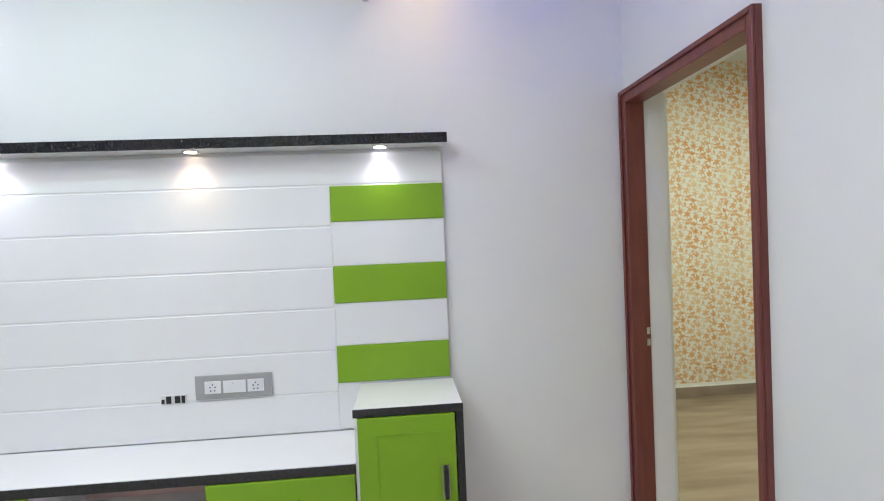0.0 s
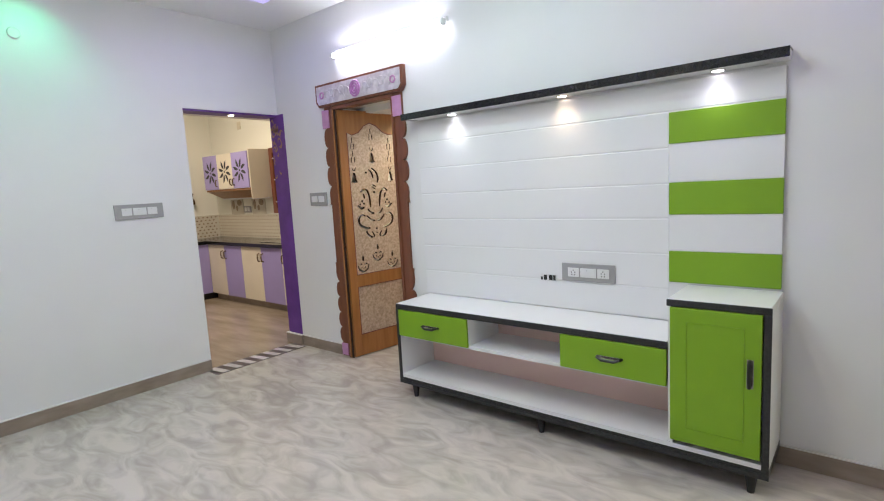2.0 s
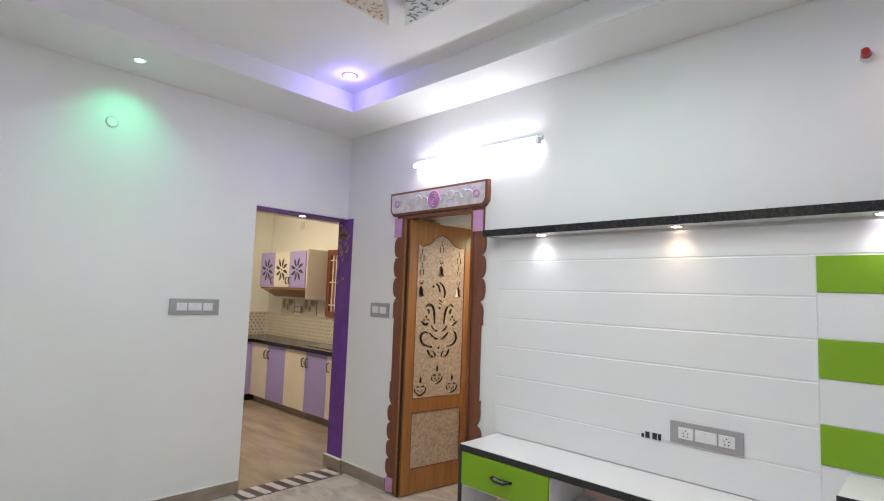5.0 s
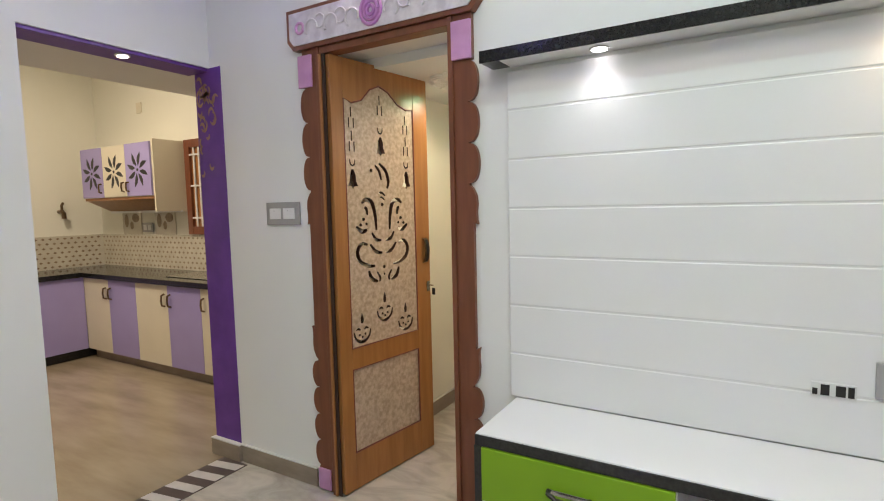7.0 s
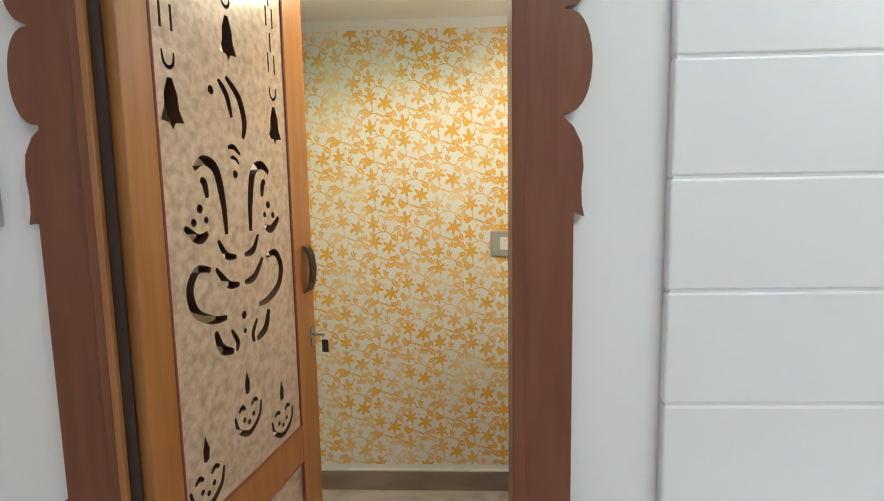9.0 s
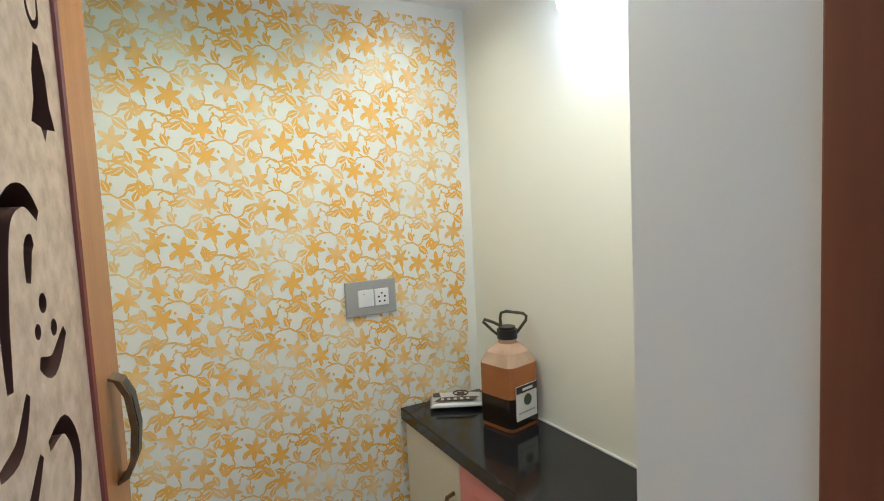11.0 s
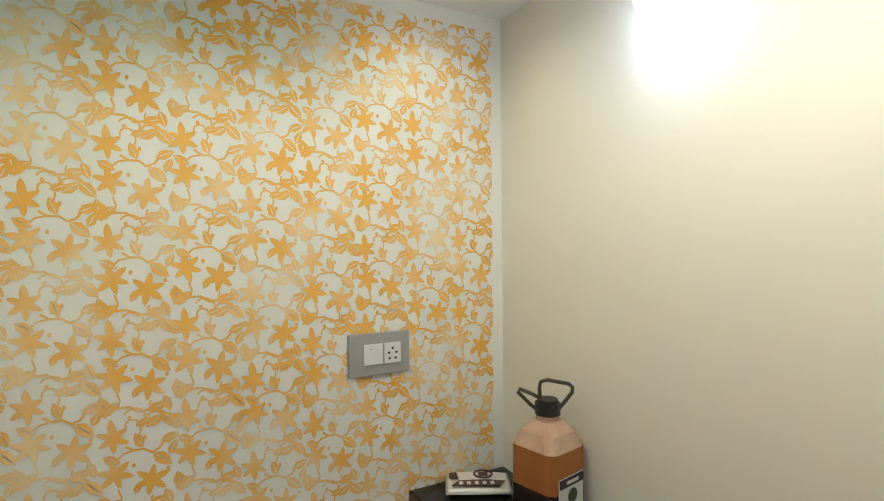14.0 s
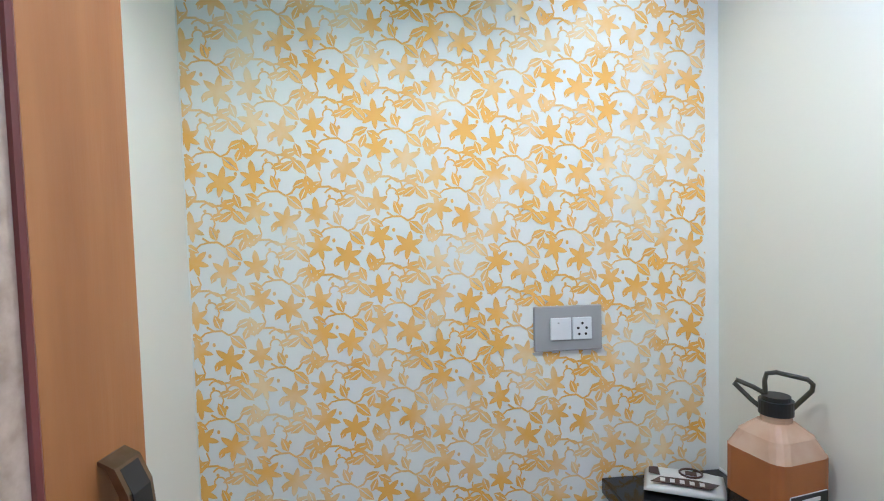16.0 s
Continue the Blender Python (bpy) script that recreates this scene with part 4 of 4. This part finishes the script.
for k in range(5):
    part("printed_letter_bar", slab([(-0.05 + k * 0.02, -0.04), (-0.04 + k * 0.02, -0.04), (-0.04 + k * 0.02, -0.024), (-0.05 + k * 0.02, -0.024)], 0.0288, 0.0296), BAG, pk, local=True)

wl = thing("wall_lamp", (PX1 - 0.001, 0.80, 1.87), "bright bulb in a white holder on the cream wall", "wall lamp")
bm = bmesh.new()
bmesh.ops.create_cone(bm, cap_ends=True, segments=20, radius1=0.032, radius2=0.026, depth=0.03, matrix=Matrix.Translation((PX1 - 0.016, 0.80, 1.875)) @ Matrix.Rotation(radians(-90), 4, "Y"))
part("holder_base", bm, SWITCH, wl)
part("holder", rod([(PX1 - 0.03, 0.80, 1.875), (PX1 - 0.05, 0.795, 1.862), (PX1 - 0.062, 0.78, 1.838)], 0.016, 12), SWITCH, wl)
part("holder_ring", rod([(PX1 - 0.051, 0.794, 1.860), (PX1 - 0.057, 0.789, 1.850)], 0.02, 12), REDP, wl, "dark red ring")
bm = bmesh.new()
bmesh.ops.create_uvsphere(bm, u_segments=20, v_segments=12, radius=0.032, matrix=Matrix.Translation((PX1_LAMP, 0.77, 1.80)))
part("bulb", bm, BULB, wl, "glowing bulb", smooth=True)
for x, y in ((1.633, 1.117), (1.622, 0.467)):
    downlight(x, y, PZ, GLOW_A, SWITCH, "small round warm downlight", 0.033)

ro = thing("ceiling_rose", (1.132, 0.715, PZ), "white plaster flower ceiling rose with a green light", "ceiling rose")


def petals(r0, amp, n=10, steps=12):
    out = []
    for i in range(n * steps):
        t = (i % steps) / steps
        out.append((r0 + amp * abs(math.sin(math.pi * t)) ** 0.6, 2 * math.pi * i / (n * steps)))
    return out


def ring_layers(levels, z_down):
    """A stack of petal outlines; each level is (r0, amp, depth)."""
    bm = bmesh.new()
    prev = None
    for r0, amp, dz in levels:
        ring = [bm.verts.new((1.132 + r * math.cos(a), 0.715 + r * math.sin(a), PZ - dz)) for r, a in petals(r0, amp)]
        if prev:
            for i in range(len(ring)):
                j = (i + 1) % len(ring)
                bm.faces.new((prev[i], prev[j], ring[j], ring[i]))
        prev = ring
    bm.faces.new(prev[::-1])
    return bm


part("petal_tier", ring_layers([(0.192, 0.034, 0.0000), (0.192, 0.034, 0.0054), (0.187, 0.034, 0.0068), (0.185, 0.034, 0.0136), (0.180, 0.033, 0.0150), (0.178, 0.033, 0.0204), (0.172, 0.031, 0.0224), (0.166, 0.029, 0.0211),
                                (0.163, 0.028, 0.0150), (0.158, 0.026, 0.0136), (0.152, 0.025, 0.0163), (0.147, 0.024, 0.0122), (0.12, 0.012, 0.0102), (0.104, 0.0, 0.0122)], 0), CEILING, ro, "scalloped plaster petals", smooth=False)
for k in range(10):
    a = 2 * math.pi * (k + 0.5) / 10
    bm = bmesh.new()
    ca, sa = math.cos(a), math.sin(a)

    def polar(r, t):
        return (1.132 + r * ca - t * sa, 0.715 + r * sa + t * ca, PZ - 0.0135)
    rod([polar(0.108, 0), polar(0.178, 0)], 0.0035, 6, bm)
    for r in (0.118, 0.132, 0.146, 0.16):
        for s_ in (-1, 1):
            rod([polar(r, 0), polar(r + 0.012, s_ * 0.012), polar(r + 0.014, s_ * 0.024 * (1 - (r - 0.11) * 6))], 0.0032, 6, bm)
    part("leaf_relief", bm, CEILING, ro, "raised plaster leaf")
bm = bmesh.new()
for r, h in ((0.105, 0.032), (0.098, 0.039)):
    disc(1.132, 0.715, PZ - h / 2, r, h, 40, bm)
part("hub", bm, CEILING, ro, "round plaster hub")
part("hub_ring", rod([(1.132 + 0.092 * math.cos(a), 0.715 + 0.092 * math.sin(a), PZ - 0.041) for a in [radians(t) for t in range(0, 361, 9)]], 0.006, 6), CEILING, ro)
for t in range(0, 360, 20):
    a = radians(t)
    part("bead_relief", rod([(1.132 + 0.05 * math.cos(a), 0.715 + 0.05 * math.sin(a), PZ - 0.041), (1.132 + 0.075 * math.cos(a), 0.715 + 0.075 * math.sin(a), PZ - 0.041)], 0.004, 6), CEILING, ro)
part("lens", disc(1.132, 0.71, PZ - 0.042, 0.028, 0.006, 24), GLOW_G, ro, "lit green lens")

# ---------------- kitchen ----------------
def kitchen_unit(x0, x1, y0, y1, doors, label, facing="y"):
    ob = thing("kitchen_cabinet", ((x0 + x1) / 2, (y0 + y1) / 2, 0), label, "cabinet", "kitchen base cabinets")
    if facing == "y":
        part("carcass", box(x0, x1, y0 + 0.02, y1, 0.1, 0.755), KCREAM, ob)
        part("plinth", box(x0, x1, y0 + 0.06, y1, 0, 0.0995), SKIRT, ob, "brown tiled plinth")
    else:
        part("carcass", box(x0, x1 - 0.02, y0, y1, 0.1, 0.755), KCREAM, ob)
        part("plinth", box(x0, x1 - 0.06, y0, y1, 0, 0.0995), BLACK, ob)
    for a, b, m_, hs in doors:
        if facing == "y":
            d = part("door", box(a + 0.001, b - 0.001, y0, y0 + 0.018, 0.09, 0.752, 0.002), m_, ob, "lilac door" if m_ == KLILAC else "cream door")
            xh = b - 0.04 if hs > 0 else a + 0.04
            part("handle", rod([(xh, y0, 0.68), (xh, y0 - 0.025, 0.67), (xh, y0 - 0.03, 0.63), (xh, y0 - 0.025, 0.59), (xh, y0, 0.58)], 0.008, 6), BRONZE, d, "bow handle")
        else:
            part("door", box(x1 - 0.018, x1, a + 0.001, b - 0.001, 0.09, 0.752, 0.002), m_, ob, "lilac door")
    return ob


KY = 0.66
kitchen_unit(-2.86, -2.03, KY, 1.139, [(-2.86, -2.45, KCREAM, 1), (-2.45, -2.03, KLILAC, -1)], "kitchen base cabinet with a cream and a lilac door")
kitchen_unit(-2.029, -1.16, KY, 1.139, [(-2.029, -1.58, KCREAM, 1), (-1.58, -1.16, KLILAC, -1)], "kitchen base cabinet with a cream and a lilac door")
kitchen_unit(-1.159, -0.3, KY, 1.139, [(-1.159, -0.74, KCREAM, -1), (-0.74, -0.3, KLILAC, 1)], "kitchen base cabinet with a cream and a lilac door")
kitchen_unit(-3.415, -2.862, -1.6, 1.139, [(-1.6, -0.9, KLILAC, 1), (-0.9, -0.1, KLILAC, 1), (-0.1, KY, KLILAC, 1)], "kitchen side cabinet with lilac doors", "x")
bm = box(-3.418, -0.28, KY - 0.03, 1.1395, 0.756, 0.80, 0.004)
box(-3.418, -2.84, -1.6, KY - 0.031, 0.756, 0.80, 0.004, bm=bm)
structure("worktop_kitchen", bm, GRANITE, "black granite kitchen worktop")
sink = structure("kitchen_sink", box(-1.75, -1.2, 0.76, 1.06, 0.801, 0.808, 0.003), CHROME, "steel rim of the kitchen sink", kind="")
tagged(sink, "steel rim of the kitchen sink", "sink")
up = thing("wall_cabinet", (-2.5, 0.97, 1.35), "wall cabinet with lilac and cream doors cut with dark petals", "cabinet")
UX = -1.93
part("body", box(-3.05, UX, 0.82, 1.139, 1.475, 1.93), KCREAM, up)
part("hood_slope", slab([(-3.05, 0.82), (UX, 0.82), (UX, 1.139), (-3.05, 1.139)], 1.45, 1.4745), WOOD, up)
bm = bmesh.new()
v = [bm.verts.new(p) for p in ((-3.05, 0.84, 1.449), (UX, 0.84, 1.449), (UX, 1.139, 1.449), (-3.05, 1.139, 1.449), (-3.05, 1.06, 1.345), (UX, 1.06, 1.345), (UX, 1.139, 1.345), (-3.05, 1.139, 1.345))]
for f in ((0, 1, 2, 3), (7, 6, 5, 4), (0, 4, 5, 1), (1, 5, 6, 2), (2, 6, 7, 3), (3, 7, 4, 0)):
    bm.faces.new([v[i] for i in f])
bmesh.ops.recalc_face_normals(bm, faces=bm.faces)
part("hood", bm, WOOD, up, "brown sloping underside")
part("end_panel", slab([(UX + 0.001, 0.822), (UX + 0.018, 0.822), (UX + 0.018, 1.139), (UX + 0.001, 1.139)], 1.34, 1.95), KCREAM, up)
part("lower_lip", box(-3.05, UX + 0.018, 1.04, 1.0595, 1.33, 1.352), LAMW, up)
for k, m_ in enumerate((KLILAC, KCREAM, KLILAC)):
    x0 = -3.05 + k * 0.373
    d = part("door", box(x0 + 0.002, x0 + 0.371, 0.802, 0.8195, 1.478, 1.928, 0.002), m_, up, "lilac door" if m_ == KLILAC else "cream door")
    cx, cz = x0 + 0.187, 1.70
    for t in range(8):
        a = radians(22 + 45 * t)
        c, s_ = math.cos(a), math.sin(a)
        petal = [(cx + c * r - s_ * w, cz + s_ * r + c * w) for r, w in ((0.035, 0.0), (0.07, 0.030), (0.11, 0.034), (0.155, 0.012), (0.12, 0.0), (0.07, -0.006))]
        part("petal", upright(petal, 0.799, 0.8015), DARK, d, "dark petal cut-out")
    xh = x0 + 0.335 if k < 2 else x0 + 0.035
    part("handle", rod([(xh, 0.802, 1.60), (xh, 0.78, 1.595), (xh, 0.776, 1.56), (xh, 0.78, 1.525), (xh, 0.802, 1.52)], 0.008, 6), BRONZE, d, "bow handle")
    part("centre_dot", upright(arc((cx, cz), 0.013, 0, 330, 11), 0.799, 0.8015), DARK, d)
tiles = structure("tile_splashback", box(-3.415, -0.125, 1.128, 1.1385, 0.801, 1.12), TILE, "cream kitchen wall tiles with brown motifs")
structure("tile_splashback_side", box(-3.4185, -3.408, -1.6, 1.127, 0.801, 1.12), TILE, "cream kitchen wall tiles with brown motifs")
bm = bmesh.new()
for j in range(7):
    for i in range(40):
        x, z = -3.38 + i * 0.062 + (0.031 if j % 2 else 0), 0.825 + j * 0.045
        if x < -0.9:
            vs = [bm.verts.new((x + a, 1.1274, z + b)) for a, b in ((-0.017, 0), (0, -0.012), (0.017, 0), (0, 0.012))]
            bm.faces.new(vs)
        y = -0.9 + i * 0.062 + (0.031 if j % 2 else 0)
        if y < 1.1:
            bm.faces.new([bm.verts.new((-3.4074, y + a, z + b)) for a, b in ((-0.017, 0), (0, -0.012), (0.017, 0), (0, 0.012))])
structure("tile_motifs", bm, MOTIF, "rows of small brown tile motifs", tiles, "stuff")
for xc in (-2.85, -2.3):
    dec = thing("picture_tile", (xc, 1.125, 1.13), "tile decorated with dark brown kettles", "picture tile")
    part("tile", box(xc - 0.16, xc + 0.16, 1.128, 1.1385, 1.122, 1.33), TILE, dec)
    for dx, w, z0, z1 in ((-0.09, 0.035, 1.19, 1.32), (0.0, 0.028, 1.17, 1.25), (0.07, 0.06, 1.24, 1.325)):
        part("kettle", upright([(xc + dx + w * math.cos(radians(t)), (z0 + z1) / 2 + (z1 - z0) / 2 * math.sin(radians(t))) for t in range(0, 360, 30)], 1.1262, 1.1278), MOTIF, dec, "dark kettle picture")
switchboard("switchboard", (-2.57, 1.1275, 1.19), 0.17, 0.09, [(-0.035, 0.05), (0.035, 0.05)], "switch plate among the kitchen tiles")
win = thing("kitchen_window", (-1.72, 1.13, 1.13), "brown wooden window with white bars", "window", kind="structure")
for q in ((-1.91, -1.84, 1.13, 1.96), (-1.5, -1.43, 1.13, 1.96), (-1.8395, -1.5005, 1.13, 1.2), (-1.8395, -1.5005, 1.89, 1.96)):
    part("window_frame", box(q[0], q[1], 1.10, 1.139, q[2], q[3], 0.003), WOODF, win)
part("shutter", box(-1.8395, -1.5005, 1.125, 1.1385, 1.2005, 1.8895), WOOD, win)
for x in (-1.79, -1.72, -1.65, -1.58):
    part("bar", rod([(x, 1.112, 1.2), (x, 1.112, 1.89)], 0.009, 6), SWITCH, win, "white bar")
for z in (1.27, 1.55, 1.82):
    part("bar", box(-1.8395, -1.5005, 1.101, 1.106, z, z + 0.014), SWITCH, win, "white bar")
tap = thing("wall_tap", (-3.4, 0.75, 1.34), "dark metal tap on the tiled wall", "tap")
part("body", rod([(-3.418, 0.75, 1.36), (-3.36, 0.75, 1.36), (-3.33, 0.75, 1.34), (-3.33, 0.75, 1.29)], 0.02, 10), BRONZE, tap)
part("lever", rod([(-3.36, 0.75, 1.375), (-3.36, 0.75, 1.42), (-3.33, 0.75, 1.44)], 0.012, 8), BRONZE, tap)
vent = thing("wall_vent", (-2.6, 1.138, 2.32), "small cream wall vent", "vent")
part("cover", box(-2.64, -2.56, 1.126, 1.139, 2.27, 2.37, 0.004), KCREAM, vent)
downlight(-0.06, -0.4, 2.0445, GLOW_A, SWITCH, "small warm downlight under the opening", 0.032)
ckl = thing("ceiling_light", (-1.7, -0.5, 2.88), "round ceiling light in the kitchen", "ceiling light")
part("diffuser", disc(-1.7, -0.5, 2.862, 0.16, 0.035, 32), GLOW_A, ckl)
# gold scrolls on the purple door side
bm = bmesh.new()
rnd = random.Random(9)
for k in range(26):
    x, z = rnd.uniform(-0.1, 0.04), 2.0 - abs(rnd.gauss(0, 0.24))
    r, a = rnd.uniform(0.012, 0.026), rnd.uniform(0, 360)
    prev = None
    for i in range(8):
        t = radians(a + 26 * i)
        w = 0.006 * math.sin(math.pi * (i + 0.5) / 8) + 0.001
        pr = [bm.verts.new((x + (r + s_ * w) * math.cos(t), -0.0032, z + (r + s_ * w) * 1.3 * math.sin(t))) for s_ in (-1, 1)]
        if prev:
            bm.faces.new((prev[0], prev[1], pr[1], pr[0]))
        prev = pr
structure("gold_scrolls", bm, GOLDP, "faded gold scrolls", bpy.data.objects["purple_pilaster"], "stuff")


# ---------------- stencilled flower walls ----------------
def flowers(bm, x0, x1, z0, z1, y, seed, wide=0.134, high=0.196):
    """Strips of a roller stencil: six-petal stars on stems with leaves, each strip at its own height."""
    rnd = random.Random(seed)

    count = [0]

    def face(pts):
        if any(x0 < px < x1 and z0 < pz < z1 for px, pz in pts):
            pts = [(min(max(px, x0), x1), min(max(pz, z0), z1)) for px, pz in pts]
            count[0] = (count[0] + 1) % 97
            d = y - count[0] * 0.00002
            bm.faces.new([bm.verts.new((px, d, pz)) for px, pz in pts])

    def flower(cx, cz, r, turn, long=1.0):
        pts = []
        for k in range(6):
            a = radians(90 + turn + 60 * k)
            rr = r * rnd.uniform(0.92, 1.08) * (long if k == 0 else 1.0)
            for t, off in ((0.43, -30), (0.68, -16), (0.88, -8), (1.06, 0), (0.88, 8), (0.68, 16)):
                b = a + radians(off)
                pts.append((cx + rr * t * math.cos(b), cz + rr * t * math.sin(b)))
        face(pts)

    def line(pts, w):
        w *= 0.86
        left, right = [], []
        for i, (px, pz) in enumerate(pts):
            (ax, az), (bx, bz) = pts[max(i - 1, 0)], pts[min(i + 1, len(pts) - 1)]
            d = math.hypot(bx - ax, bz - az) or 1
            left.append((px - (bz - az) / d * w, pz + (bx - ax) / d * w))
            right.append((px + (bz - az) / d * w, pz - (bx - ax) / d * w))
        for k in range(len(pts) - 1):
            face([left[k], right[k], right[k + 1], left[k + 1]])

    def leafy(cx, cz, a, l):
        l *= 1.08
        c, s_ = math.cos(radians(a)), math.sin(radians(a))
        for sgn in (-1, 1):
            pts = [(0, 0), (0.35 * l, sgn * 0.25 * l), (0.7 * l, sgn * 0.2 * l), (l, 0), (0.66 * l, sgn * 0.025 * l), (0.3 * l, sgn * 0.03 * l)]
            face([(cx + px * c - pz * s_, cz + px * s_ + pz * c) for px, pz in (pts if sgn < 0 else pts[::-1])])

    x = x0 - 0.02
    while x < x1:
        phase = rnd.uniform(0, high)
        z = z0 - high + phase
        while z < z1 + high:
            j = rnd.uniform(-0.002, 0.002)
            ax, az = x + 0.028, z
            flower(ax, az, 0.029, 4, 1.35)
            flower(ax + 0.004, az - 0.073, 0.031, 14)
            flower(ax + 0.067 + j, az - 0.096, 0.033, -10)
            # scroll with leaves below the upper star
            line([(ax + 0.022, az - 0.020), (ax + 0.036, az - 0.030), (ax + 0.054, az - 0.030), (ax + 0.068, az - 0.040), (ax + 0.082, az - 0.034), (ax + 0.090, az - 0.022)], 0.0027)
            line([(ax + 0.006, az - 0.045), (ax + 0.018, az - 0.034), (ax + 0.036, az - 0.030)], 0.0022)
            leafy(ax + 0.070, az - 0.040, -42, 0.044)
            leafy(ax + 0.084, az - 0.022, 24, 0.036)
            leafy(ax + 0.052, az - 0.028, 112, 0.034)
            # scroll between the lower stars and the next row
            line([(ax - 0.020, az - 0.118), (ax + 0.004, az - 0.136), (ax + 0.030, az - 0.136), (ax + 0.048, az - 0.148), (ax + 0.074, az - 0.144), (ax + 0.094, az - 0.158)], 0.0029)
            line(arc((ax + 0.038, az - 0.160), 0.020, 150, -10, 7), 0.0022)
            line(arc((ax + 0.074, az - 0.168), 0.016, 170, 10, 6), 0.0022)
            line([(ax + 0.008, az - 0.104), (ax + 0.014, az - 0.122), (ax + 0.010, az - 0.136)], 0.0020)
            line([(ax + 0.068, az - 0.128), (ax + 0.066, az - 0.138), (ax + 0.074, az - 0.144)], 0.0020)
            leafy(ax - 0.020, az - 0.108, -78, 0.044)
            leafy(ax - 0.022, az - 0.150, 38, 0.040)
            leafy(ax + 0.060, az - 0.148, 16, 0.038)
            leafy(ax + 0.086, az - 0.156, -48, 0.042)
            leafy(ax + 0.092, az - 0.120, -70, 0.034)
            leafy(ax + 0.036, az - 0.120, 64, 0.026)
            leafy(ax - 0.018, az - 0.034, -30, 0.034)
            leafy(ax + 0.058, az + 0.014, 35, 0.036)
            leafy(ax + 0.100, az - 0.052, 65, 0.032)
            leafy(ax + 0.040, az - 0.176, 20, 0.030)
            line(arc((ax + 0.034, az + 0.022), 0.012, 200, 20, 6), 0.0020)
            line([(ax + 0.046, az + 0.026), (ax + 0.050, az + 0.010), (ax + 0.044, az - 0.006)], 0.0018)
            for dx, dz in ((0.098, -0.078), (0.036, -0.060), (0.056, -0.006), (0.030, -0.158)):
                face([(ax + dx + 0.0038 * math.cos(radians(t)), az + dz + 0.005 * math.sin(radians(t))) for t in range(0, 360, 60)])
            z += high
        x += wide


bm = bmesh.new()
flowers(bm, PX0 + 0.004, PX1 - 0.035, 0.115, 1.945, PY1 - 0.0008, 3)
structure("flower_stencil", bm, PRINT, "ochre flowers, leaves and stems stencilled on the wall", bpy.data.objects["wall_prayer_north"], "stuff")
bm = bmesh.new()
flowers(bm, 4.82, 7.4, 0.12, 2.8, 1.9192, 8)
structure("flower_stencil_bedroom", bm, PRINT_B, "red and ochre flowers stencilled on the wall", bpy.data.objects["wall_bedroom_north"], "stuff")
